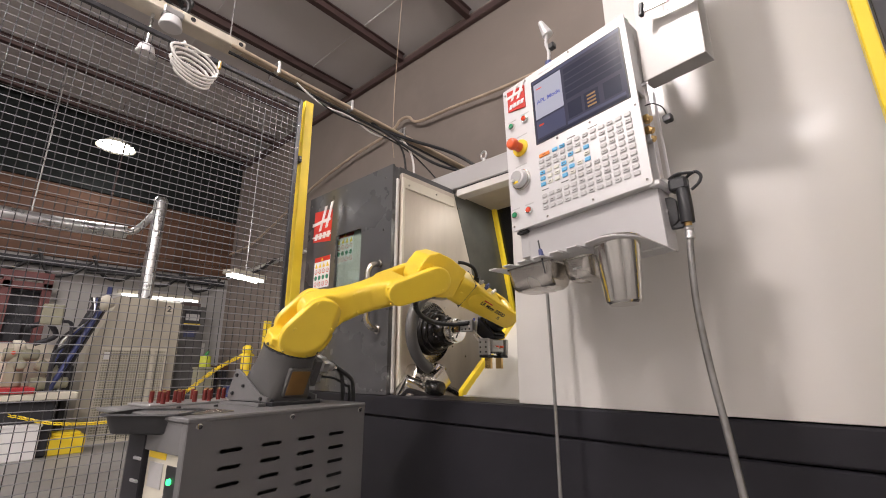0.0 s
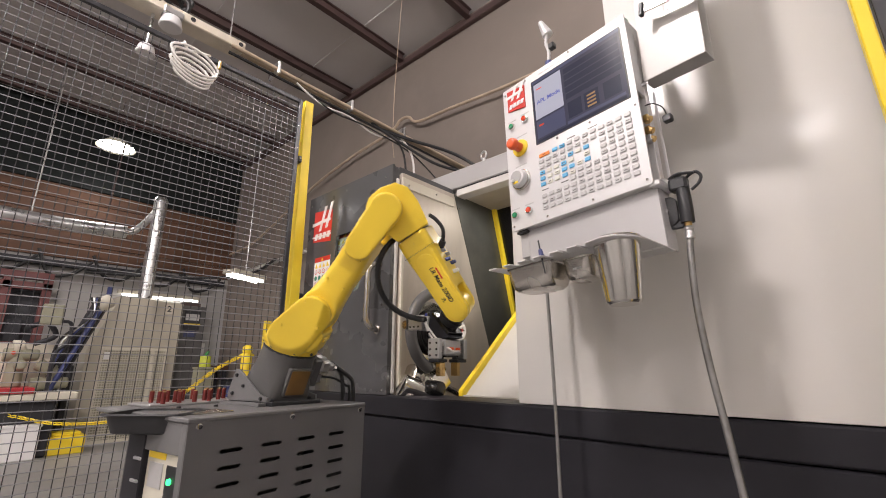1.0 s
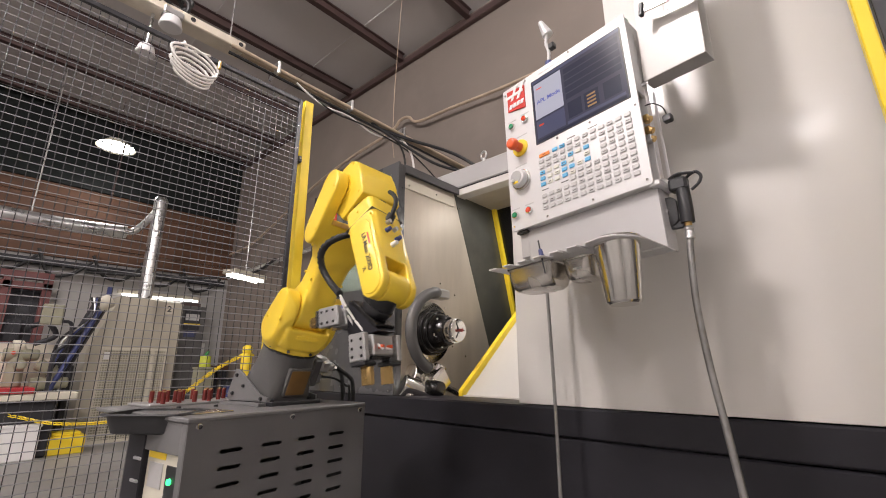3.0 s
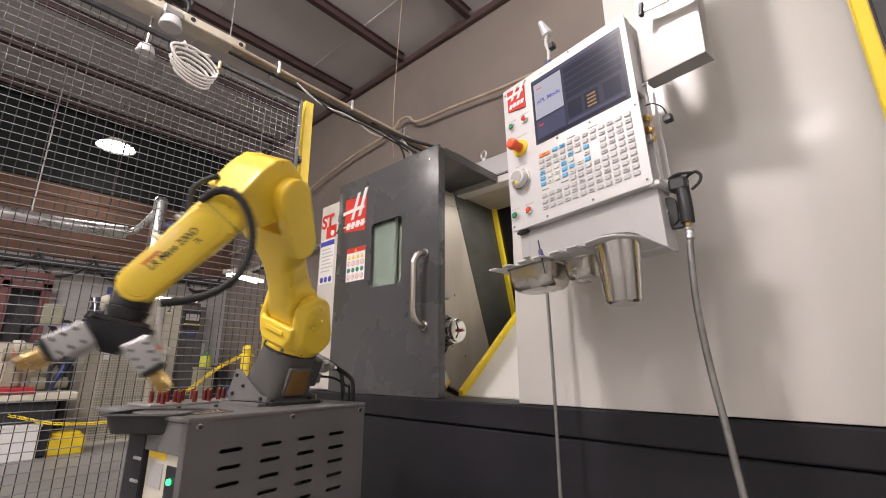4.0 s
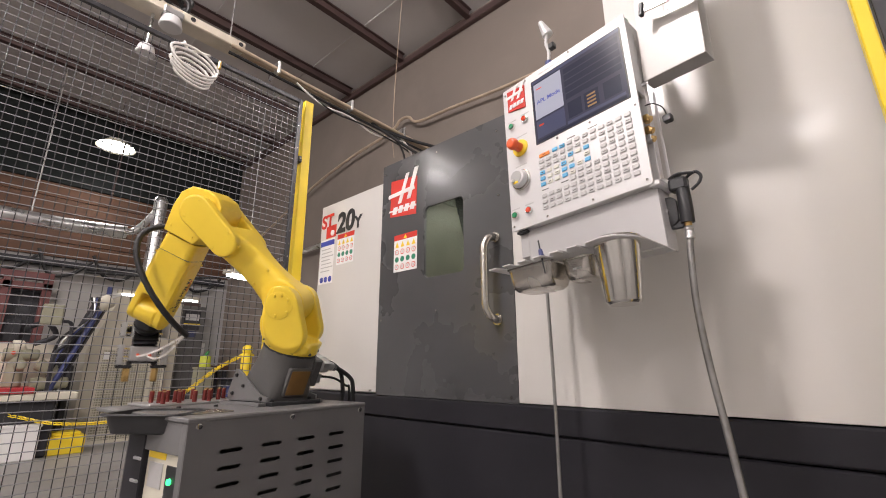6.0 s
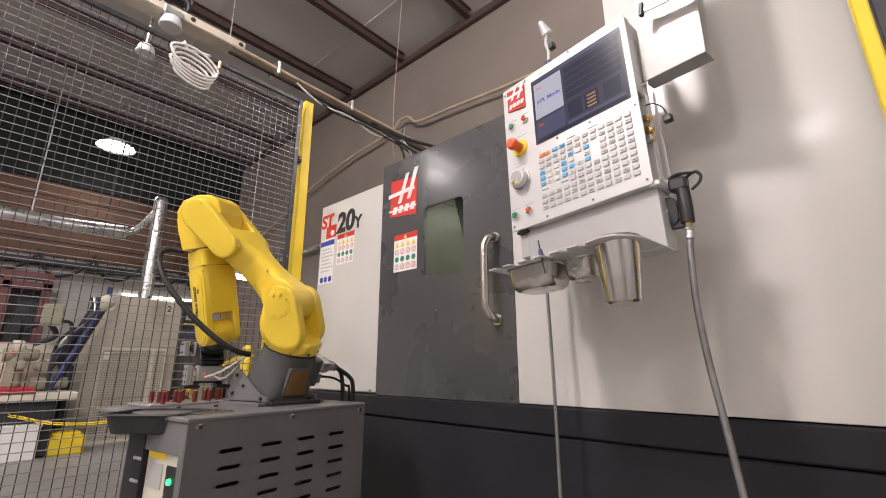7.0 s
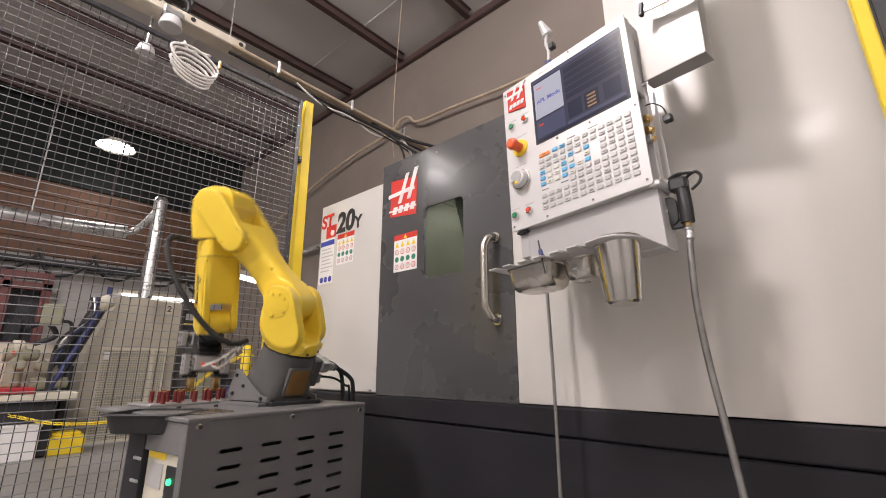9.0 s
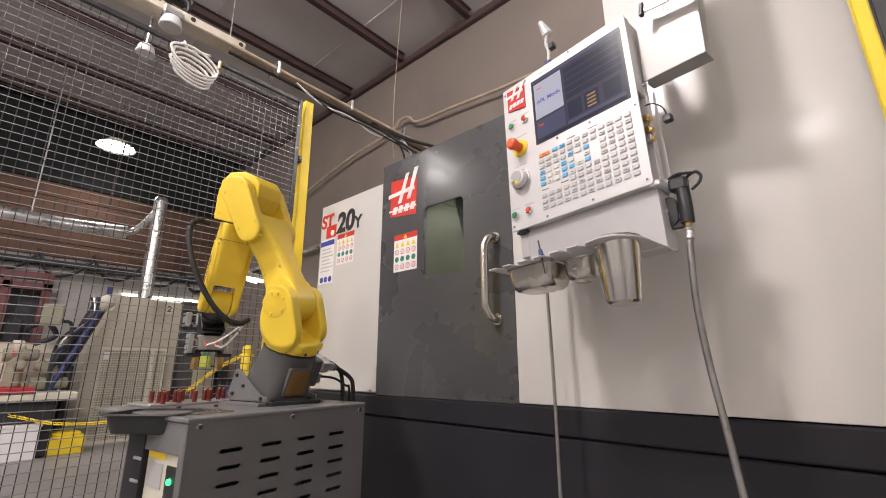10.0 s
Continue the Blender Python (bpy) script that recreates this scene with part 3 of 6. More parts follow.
def build_left_labels():
    y = FRONT + 0.022
    part("model_badge", box(-2.235, -2.135, y - 0.001, y, 1.735, 1.81), RED, lathe, smooth=False)
    face = Matrix.Rotation(radians(90), 4, "X")
    letters("model_letters", "ST", 0.115, Matrix.Translation((-2.225, y - 0.003, 1.838)) @ face, RED, lathe, 0.001, 0.0, 0.003, 0.95)
    letters("model_number", "20", 0.165, Matrix.Translation((-2.045, y - 0.003, 1.80)) @ face, PRINTBLACK, lathe, 0.001, 0.1, 0.006)
    letters("model_suffix", "Y", 0.10, Matrix.Translation((-1.925, y - 0.003, 1.775)) @ face, PRINTBLACK, lathe, 0.001, 0.0, 0.003)
    part("model_dot", rod((-2.17, y - 0.001, 1.762), (-2.17, y - 0.003, 1.762), 0.018, 0.018, 18), PRINTWHITE, lathe)
    warning_sheet(lathe, -2.115, -1.955, 1.555, 1.735, y)
    sheet = part("notice_sheet", box(-2.285, -2.145, y - 0.001, y, 1.46, 1.73), PRINTWHITE, lathe, "white notice with blue heading", smooth=False)
    part("notice_heading", box(-2.285, -2.145, y - 0.0016, y - 0.001, 1.69, 1.72), PRINTBLUE, sheet, smooth=False)
    for i in range(7):
        part("notice_line", box(-2.27, -2.18 + 0.015 * (i % 3), y - 0.0016, y - 0.001, 1.665 - 0.022 * i, 1.671 - 0.022 * i), KEYGREY, sheet, smooth=False)
    for i in range(3):
        part("notice_sign", rod((-2.255 + 0.042 * i, y - 0.001, 1.485), (-2.255 + 0.042 * i, y - 0.0018, 1.485), 0.017, 0.017, 16), PRINTBLUE, sheet)


build_left_labels()
# ---- robot cart ----
CART_Z = 0.873
CART = Matrix(((-0.1396, -0.9902, 0, -1.245), (0.9902, -0.1396, 0, 0.441), (0, 0, 1, 0), (0, 0, 0, 1)))
# cart space: x along the front face away from the tray end, y into the cart


def build_cart():
    cart = thing("robot_cart", "dark grey sheet steel robot cart with slotted side", "cart", CART)
    L, D = 0.617, 0.31
    # slotted front panel built of strips round the slots
    z_rows = [0.784 - 0.0413 * i for i in range(9)]
    cols = [0.088, 0.211, 0.334, 0.457]
    sw, sh = 0.066, 0.0105
    rows, z_hi = [], CART_Z - 0.012
    for z in z_rows:
        rows.append((0, L, 0, 0.003, z + sh / 2, z_hi))
        xs = 0.0
        for c in cols:
            rows.append((xs, c, 0, 0.003, z - sh / 2, z + sh / 2))
            xs = c + sw
        rows.append((xs, L, 0, 0.003, z - sh / 2, z + sh / 2))
        z_hi = z - sh / 2
    rows.append((0, L, 0, 0.003, 0.12, z_hi))
    bm = boxes(rows)
    for z in z_rows:
        for c in cols:
            for s in (c, c + sw):
                sign = 1 if s == c else -1
                cor = [(s, z - sh / 2), (s + sign * 0.007, z - sh / 2), (s + sign * 0.002, z - sh * 0.3), (s, z)]
                add(bm, prism(cor, 0.0002, 0.0028, "y"))
                cor = [(s, z + sh / 2), (s + sign * 0.007, z + sh / 2), (s + sign * 0.002, z + sh * 0.3), (s, z)]
                add(bm, prism(cor, 0.0002, 0.0028, "y"))
    part("side_panel", bm, CARTGREY, cart, "dark grey side panel with rows of slots", smooth=False)
    part("back_panel", box(0, L, D - 0.003, D, 0.12, CART_Z - 0.012), CARTGREY, cart)
    part("far_panel", box(L - 0.003, L, 0.003, D - 0.003, 0.12, CART_Z - 0.012), CARTGREY, cart)
    part("top_plate", box(-0.004, L + 0.003, -0.003, 0.56, CART_Z - 0.012, CART_Z, 0.003), CARTGREY, cart, "grey steel top plate")
    part("corner_post", box(0, 0.012, 0.003, 0.03, 0.12, CART_Z - 0.012, 0.003), CARTGREY, cart)
    part("corner_post", box(0, 0.03, D - 0.10, D - 0.003, 0.12, CART_Z - 0.012, 0.003), BASEGREY, cart)
    part("cross_rail", box(0.002, 0.02, 0.03, D - 0.10, CART_Z - 0.09, CART_Z - 0.012, 0.002), CARTGREY, cart)
    part("inner_shelf", box(0.003, L - 0.003, 0.004, D - 0.004, 0.2, 0.215), BASEGREY, cart)
    for x, z in ((0.027, 0.852), (0.307, 0.852), (0.592, 0.850), (0.035, 0.2), (0.59, 0.2)):
        bm = rod((x, 0.0, z), (x, -0.004, z), 0.0095, 0.0075, 16, 0.001)
        add(bm, rod((x, -0.004, z), (x, -0.0045, z), 0.003, 0.003, 6))
        part("screw", bm, CHROME, cart)
    for x in (0.05, L - 0.05):
        for y in (0.06, D - 0.06):
            wheel = part("castor", rod((x - 0.018, y, 0.05), (x + 0.018, y, 0.05), 0.05, 0.05, 24, 0.006), RUBBER, cart)
            part("castor_fork", boxes([(x - 0.026, x - 0.02, y - 0.02, y + 0.02, 0.04, 0.12), (x + 0.02, x + 0.026, y - 0.02, y + 0.02, 0.04, 0.12)]), GALV, wheel)
    # fixture plate with its holes
    part("fixture_plate", box(0.08, 0.42, 0.402, 0.555, CART_Z, CART_Z + 0.008, 0.002), ALU, cart, "pale machined fixture plate")
    for x, y in ((0.12, 0.30), (0.22, 0.27), (0.33, 0.31)):
        part("plate_bolt", bolt_bm((x, y, CART_Z), (0, 0, 1), 0.007, 0.006), BLACK, cart)
    part("cover_plate", box(0.05, 0.16, 0.07, 0.16, CART_Z, CART_Z + 0.004, 0.001), STEEL, cart)
    return cart


cart = build_cart()


def build_controller():
    ob = thing("robot_controller", "beige robot controller box with fan inside the cart", "control box", CART @ Matrix.Translation((0.025, 0.02, 0.335)))
    part("body", box(0, 0.05, 0.02, 0.185, 0, 0.48, 0.006), BEIGE, ob)
    part("door_plate", box(-0.012, 0, 0.02, 0.19, 0.02, 0.565 - 0.09, 0.003), CREAM, ob, "cream front plate")
    part("label_strip", box(-0.014, -0.012, 0.09, 0.18, 0.43, 0.455), PRINTYEL, ob, smooth=False)
    part("label_plate", box(-0.014, -0.012, 0.10, 0.17, 0.36, 0.42), KEYGREY, ob, smooth=False)
    part("switch_panel", box(-0.016, -0.012, 0.022, 0.075, 0.20, 0.42, 0.001), BLACK, ob)
    knob = part("rotary_switch", rod((-0.016, 0.06, 0.32), (-0.06, 0.06, 0.32), 0.022, 0.019, 20, 0.003), BLACK, ob)
    part("indicator", rod((-0.016, 0.05, 0.385), (-0.022, 0.05, 0.385), 0.008, 0.007, 14), LEDGREEN, ob, "lit green indicator")
    part("indicator", rod((-0.016, 0.04, 0.24), (-0.024, 0.04, 0.24), 0.009, 0.008, 14), REDLAMP, ob, "red indicator")
    fan = part("fan_guard", rod((-0.012, 0.12, 0.20), (-0.018, 0.12, 0.20), 0.068, 0.068, 30), BLACK, ob)
    for r in (0.02, 0.038, 0.056):
        ring = [(-0.021, 0.12 + r * math.cos(radians(a)), 0.20 + r * math.sin(radians(a))) for a in range(0, 361, 20)]
        part("guard_ring", tube(ring, 0.002, 6, 0), CHROME, fan)
    for a in (45, 135):
        d = Vector((0, math.cos(radians(a)), math.sin(radians(a)))) * 0.066
        c = Vector((-0.021, 0.12, 0.20))
        part("guard_bar", rod(c - d, c + d, 0.002, 0.002, 6), CHROME, fan)
    for i in range(5):
        part("vent_fin", box(-0.03, 0.05, 0.195, 0.235, 0.42 - 0.055 * i, 0.428 - 0.055 * i, 0.002), GALV, ob)


build_controller()


def build_bin():
    m = CART @ Matrix.Translation((0.015, 0.083, CART_Z - 0.047)) @ Matrix(((0.824, -0.566, 0, 0), (0.566, 0.824, 0, 0), (0, 0, 1, 0), (0, 0, 0, 1)))
    ob = thing("parts_bin", "black plastic parts bin hooked on the cart end", "bin", m)
    w, l, h = 0.15, 0.20, 0.046
    rings = []
    for k, z, r in ((0.80, 0.0, 0.03), (0.88, 0.003, 0.03), (0.96, 0.03, 0.026), (1.0, h, 0.024), (1.16, h + 0.001, 0.034), (1.18, h + 0.003, 0.036), (1.16, h + 0.006, 0.034), (0.97, h + 0.006, 0.022), (0.93, 0.03, 0.022), (0.80, 0.006, 0.026)):
        hx, hy = w / 2 * k, l / 2 * (1 + (k - 1) * 0.75)
        rings.append([(a + w / 2, b + l / 2, z) for a, b in roundrect(-hx, hx, -hy, hy, r, 5)])
    part("tub", loft(rings), BLACK, ob)
    part("divider", box(0.006, w - 0.006, l * 0.62, l * 0.62 + 0.003, 0.006, h - 0.006, 0.001), BLACK, ob)


build_bin()


def build_parts():
    bm = rod((0, 0, 0), (0, 0, 0.036), 0.0072, 0.0072, 18, 0.0008)
    first = thing("turned_part", "red anodised turned cylinder with bright bore, standing on the fixture plate", "machined part", group="turned parts on the plate")
    part("body", bm, PARTRED, first)
    part("bore_rim", rod((0, 0, 0.0355), (0, 0, 0.038), 0.0055, 0.005, 16), BRASS, first, "bright bored end")
    spots = [(0.125 + 0.05 * i + 0.006 * (j % 2), 0.415 + 0.041 * j) for j in range(4) for i in range(6) if (i, j) not in ((2, 1), (4, 0), (5, 0), (3, 2), (0, 3))]
    for k, (x, y) in enumerate(spots):
        m = CART @ Matrix.Translation((x, y, CART_Z + 0.008))
        if k == 0:
            first.matrix_basis = m
        else:
            copy_thing(first, m)


build_parts()

# ---- robot ----
# the robot stands on a wedge and leans out over the front of the cart
ROBOT = Vector((-1.5429, 0.8192, 0.9062))
LEAN = Matrix.Rotation(radians(22.2), 4, Vector((-0.1396, 0.9902, 0)))
ROBOT_M = Matrix.Translation(ROBOT) @ LEAN
J2_FWD, J2_UP, ARM, ELBOW_UP, FORE, FLANGE, ROLL_X = 0.05, 0.3153, 0.44, 0.035, 0.42, 0.08, 0.118
robot = thing("industrial_robot", "yellow six axis industrial robot arm with dark grey base", "robot", ROBOT_M)
hose_thing = thing("air_hose", "black ribbed air hose from the robot elbow to the gripper", "hose")


def cast(bm, voxel=0.0036, rounds=5, shape=None):
    """Melts overlapping solids into one casting with soft fillets."""
    me = bpy.data.meshes.new("casting")
    bmesh.ops.recalc_face_normals(bm, faces=bm.faces)
    bm.to_mesh(me)
    bm.free()
    ob = new("casting", me)
    mod = ob.modifiers.new("melt", "REMESH")
    mod.mode, mod.voxel_size = "VOXEL", voxel
    done = bpy.data.meshes.new_from_object(ob.evaluated_get(bpy.context.evaluated_depsgraph_get()))
    bpy.data.objects.remove(ob)
    bpy.data.meshes.remove(me)
    out = bmesh.new()
    out.from_mesh(done)
    bpy.data.meshes.remove(done)
    if shape:
        for v in out.verts:
            v.co = shape(v.co)
    for i in range(rounds):
        bmesh.ops.smooth_vert(out, verts=out.verts, factor=0.5, use_axis_x=True, use_axis_y=True, use_axis_z=True)
    return out


def cast_part(name, bm, material, parent, label):
    ob = part(name, bm, material, parent, label)
    ob.data.set_sharp_from_angle(angle=radians(80))
    return ob


def build_robot_base():
    # base space: x towards the tray, -x towards the connectors, y to the cart's front
    turn = Matrix.Rotation(radians(-82), 4, "Z")
    rings = [base_outline(0.0, 0.086, 0.088, 0.0, 0.022), base_outline(0.03, 0.086, 0.088, 0.0, 0.03), base_outline(0.09, 0.084, 0.087, 0.0, 0.055), base_outline(0.14, 0.088, 0.09, 0.0, 0.08), base_outline(0.163, 0.093, 0.093, 0.0, 0.0925)]
    base = part("base", loft(rings), ROBOGREY, robot, "dark grey cast robot base", turn)
    part("swivel_ring", rod((0, 0, 0.160), (0, 0, 0.1665), 0.0925, 0.0925, 40, 0.002), BLACK, base)
    part("base_foot", box(-0.094, 0.094, -0.094, 0.096, -0.004, 0.014, 0.004), ROBOGREY, base)
    side = Matrix.Rotation(radians(90), 4, "Z")
    part("cover_frame", prism(roundrect(-0.046, 0.046, 0.03, 0.128, 0.008), 0.082, 0.0965, "x", 0.002), ROBOGREY, base, m=side)
    part("cover_plate", prism(roundrect(-0.038, 0.038, 0.036, 0.12, 0.005), 0.096, 0.098, "x", 0.0005), AMBER, base, "brownish shiny cover plate", m=side)
    part("connector_block", box(-0.118, -0.08, -0.045, 0.06, 0.045, 0.145, 0.006), ROBOGREY, base)
    for y, z in ((-0.012, 0.122), (0.038, 0.118)):
        plug = part("plug", box(-0.158, -0.117, y - 0.022, y + 0.022, z - 0.022, z + 0.022, 0.007), ALU, base, "grey metal connector plug")
        part("plug_neck", rod((-0.157, y, z), (-0.185, y, z - 0.006), 0.017, 0.015, 18, 0.002), ALU, plug)
        part("plug_nut", rod((-0.184, y, z - 0.006), (-0.2, y, z - 0.01), 0.013, 0.013, 8), CHROME, plug)
    part("plug", box(-0.145, -0.117, -0.01, 0.045, 0.05, 0.085, 0.003), ALU, base)
    for x, y in ((-0.078, 0.088), (0.075, 0.09), (0.078, -0.07)):
        part("foot_bolt", bolt_bm((x, y, 0.014), (0, 0, 1), 0.007, 0.008), BLACK, base)
    # wedge and side plates standing upright on the cart
    drop = ROBOT.z - CART_Z
    upright = LEAN.inverted() @ Matrix.Translation((0, 0, -drop)) @ turn
    slope = math.tan(radians(22.2))
    wedge = prism([(-0.09, 0.001), (0.092, 0.001), (0.092, max(0.003, drop - 0.095 * slope)), (-0.09, drop + 0.086 * slope)], -0.08, 0.08, "x", 0.001)
    part("wedge", wedge, BLACK, robot, "black wedge under the base", upright)
    part("foot_plate", box(-0.10, 0.10, -0.12, 0.125, 0.0, 0.012, 0.002), BLACK, robot, "black foot plate", upright)
    for x in (0.095, -0.103):
        tri = prism([(-0.125, 0.012), (0.10, 0.012), (0.10, 0.026), (0.055, 0.036), (-0.07, 0.115), (-0.092, 0.115), (-0.125, 0.04)], x, x + 0.008, "x", 0.001)
        br = part("bracket", tri, CARTGREY, robot, "grey bolted side plate", upright)
        out = 1 if x > 0 else -1
        face = x + 0.008 if x > 0 else x
        lip = box(min(face, face + 0.028 * out), max(face, face + 0.028 * out), -0.125, 0.10, 0.0, 0.010, 0.001)
        part("bracket_lip", lip, CARTGREY, br)
        for y, z in ((-0.095, 0.035), (-0.078, 0.095), (-0.035, 0.06), (0.07, 0.022)):
            part("bracket_bolt", bolt_bm((face, y, z), (out, 0, 0), 0.0065, 0.006), BLACK, br)
    # leads from the connectors down behind the cart
    lean = Matrix.Rotation(radians(-22.2), 4, "X")
    for k, (dy, dz) in enumerate(((-0.012, 0.0), (0.038, -0.004), (0.018, -0.045))):
        start = [Matrix.Translation((0, 0, drop)) @ lean @ Vector(v) for v in ((-0.2 if k < 2 else -0.145, dy, 0.112 + dz), (-0.23, dy + 0.004, 0.104 + dz))]
        x = -0.262 - 0.012 * k
        pts = start + [(x, start[1].y + 0.012, start[1].z - 0.03), (x - 0.008, start[1].y + 0.02, 0.045), (x - 0.01, start[1].y + 0.02, -0.03), (x - 0.01, start[1].y + 0.02, -0.42)]
        part("lead", tube(pts, 0.0085 if k < 2 else 0.0045, 10, 6), RUBBER, robot, "black cable", upright)


build_robot_base()


def ybolts(parent, spots, y, r=0.005, mt=None):
    for x, z in spots:
        part("bolt", bolt_bm((x, y, z), (0, 1 if y > 0 else -1, 0), r, 0.004), mt or ROBOGREY, parent)


def build_turret():
    # origin on the first axis, x forward, y to the robot's left
    bm = rod((0, 0, 0.1665), (0, 0, 0.215), 0.0935, 0.0935, 40)
    for lo, hi in ((0.0595, 0.105), (-0.105, -0.0595)):
        add(bm, prism(hull2((J2_FWD, J2_UP), 0.066, (0.006, 0.228), 0.072, 20), lo, hi, "y"))
    add(bm, prism([(0.02, 0.19), (0.10, 0.19), (0.112, 0.262), (0.075, 0.262), (0.02, 0.215)], -0.075, 0.075, "y"))
    add(bm, prism([(-0.085, 0.18), (0.05, 0.18), (0.05, 0.232), (-0.02, 0.216), (-0.085, 0.206)], -0.07, 0.07, "y"))

    def draw_in(v):
        # the side cheeks run down into the round swivel foot
        r = math.hypot(v.x, v.y)
        k = max(0.0, min(1.0, (0.275 - v.z) / 0.105))
        most = 0.135 * (1 - k * k) + 0.093 * k * k
        return Vector((v.x * most / r, v.y * most / r, max(v.z, 0.1675))) if r > most else Vector((v.x, v.y, max(v.z, 0.1675)))
    turret = cast_part("turret", cast(bm, 0.0036, 6, draw_in), YELLOW, robot, "yellow swivelling shoulder turret")
    part("shoulder_cover", rod((J2_FWD, 0.103, J2_UP), (J2_FWD, 0.1062, J2_UP), 0.047, 0.046, 40, 0.0008), YELLOW, turret)
    ybolts(turret, [(J2_FWD + 0.036 * math.cos(radians(a)), J2_UP + 0.036 * math.sin(radians(a))) for a in (130, 90, 50, 200, 270)], 0.106, 0.006, YELLOW)
    ybolts(turret, [(0.02, J2_UP + 0.042), (0.088, J2_UP - 0.03), (-0.03, 0.26)], -0.104, 0.006, YELLOW)
    for a in (25, 65, 115, 155, 205, 245, 295, 335):
        d = Vector((math.cos(radians(a)), math.sin(radians(a)), 0))
        part("foot_screw", bolt_bm(d * 0.0925 + Vector((0, 0, 0.178)), d, 0.006, 0.005), ROBOGREY, turret)
    part("slot_cover", prism(roundrect(-0.04, 0.04, 0.228, 0.243, 0.006), 0.106, 0.1125, "x", 0.002), YELLOW, turret)
    return turret


def build_upper_arm():
    # origin on the shoulder axis, z along the arm, x forward
    bm = prism(hull2((0, 0), 0.065, (0, 0.03), 0.064, 24), -0.057, 0.057, "y")
    neck = [base_outline(z, sx, sy, 0.0, 0.03) for z, sx, sy in ((0.0, 0.064, 0.056), (0.06, 0.062, 0.056), (0.13, 0.055, 0.055), (0.19, 0.053, 0.06), (0.235, 0.052, 0.078), (0.27, 0.05, 0.096), (0.33, 0.047, 0.098))]
    add(bm, loft(neck))
    for lo, hi in ((0.0725, 0.1135), (-0.1135, -0.0725)):
        add(bm, prism(hull2((0.0, 0.285), 0.047, (0, ARM), 0.055, 20), lo, hi, "y"))
    arm = cast_part("upper_arm", cast(bm, 0.0036, 6), YELLOW, robot, "yellow cast upper arm forked at the elbow")
    for y in (0.113, -0.113):
        ybolts(arm, [(-0.038, 0.455), (0.038, 0.45), (-0.036, 0.3), (0.036, 0.3)], y * 0.985, 0.0055, YELLOW)
        ybolts(arm, [(0.03, 0.245), (-0.03, 0.245)], y * 0.86, 0.005, YELLOW)
    for y in (0.0555, -0.0555):
        ybolts(arm, [(0.033, 0.13), (-0.033, 0.13)], y, 0.005, YELLOW)
    return arm


def build_forearm():
    # origin on the elbow axis, x along the forearm, z up
    prof = [(-0.07, -0.03), (-0.078, 0.02), (-0.066, 0.075), (-0.03, 0.103), (0.03, 0.108), (ROLL_X - 0.002, 0.097), (ROLL_X - 0.002, -0.027), (0.05, -0.055), (0.0, -0.068), (-0.045, -0.06)]
    bm = prism(prof, -0.068, 0.068, "y")
    fore = cast_part("forearm", cast(bm, 0.0034, 5), YELLOW, robot, "yellow elbow housing")
    part("joint_ring", rod((ROLL_X - 0.012, 0, ELBOW_UP), (ROLL_X, 0, ELBOW_UP), 0.059, 0.059, 40), ROBOGREY, fore)
    part("elbow_cap", rod((0, -0.0715, 0), (0, 0.0715, 0), 0.056, 0.056, 40), YELLOW, fore)
    for x, z in ((-0.04, 0.085), (0.09, 0.08), (0.095, -0.01)):
        for y in (0.066, -0.066):
            part("bolt", bolt_bm((x, y, z), (0, y, 0), 0.005, 0.004), YELLOW, fore)
    return fore


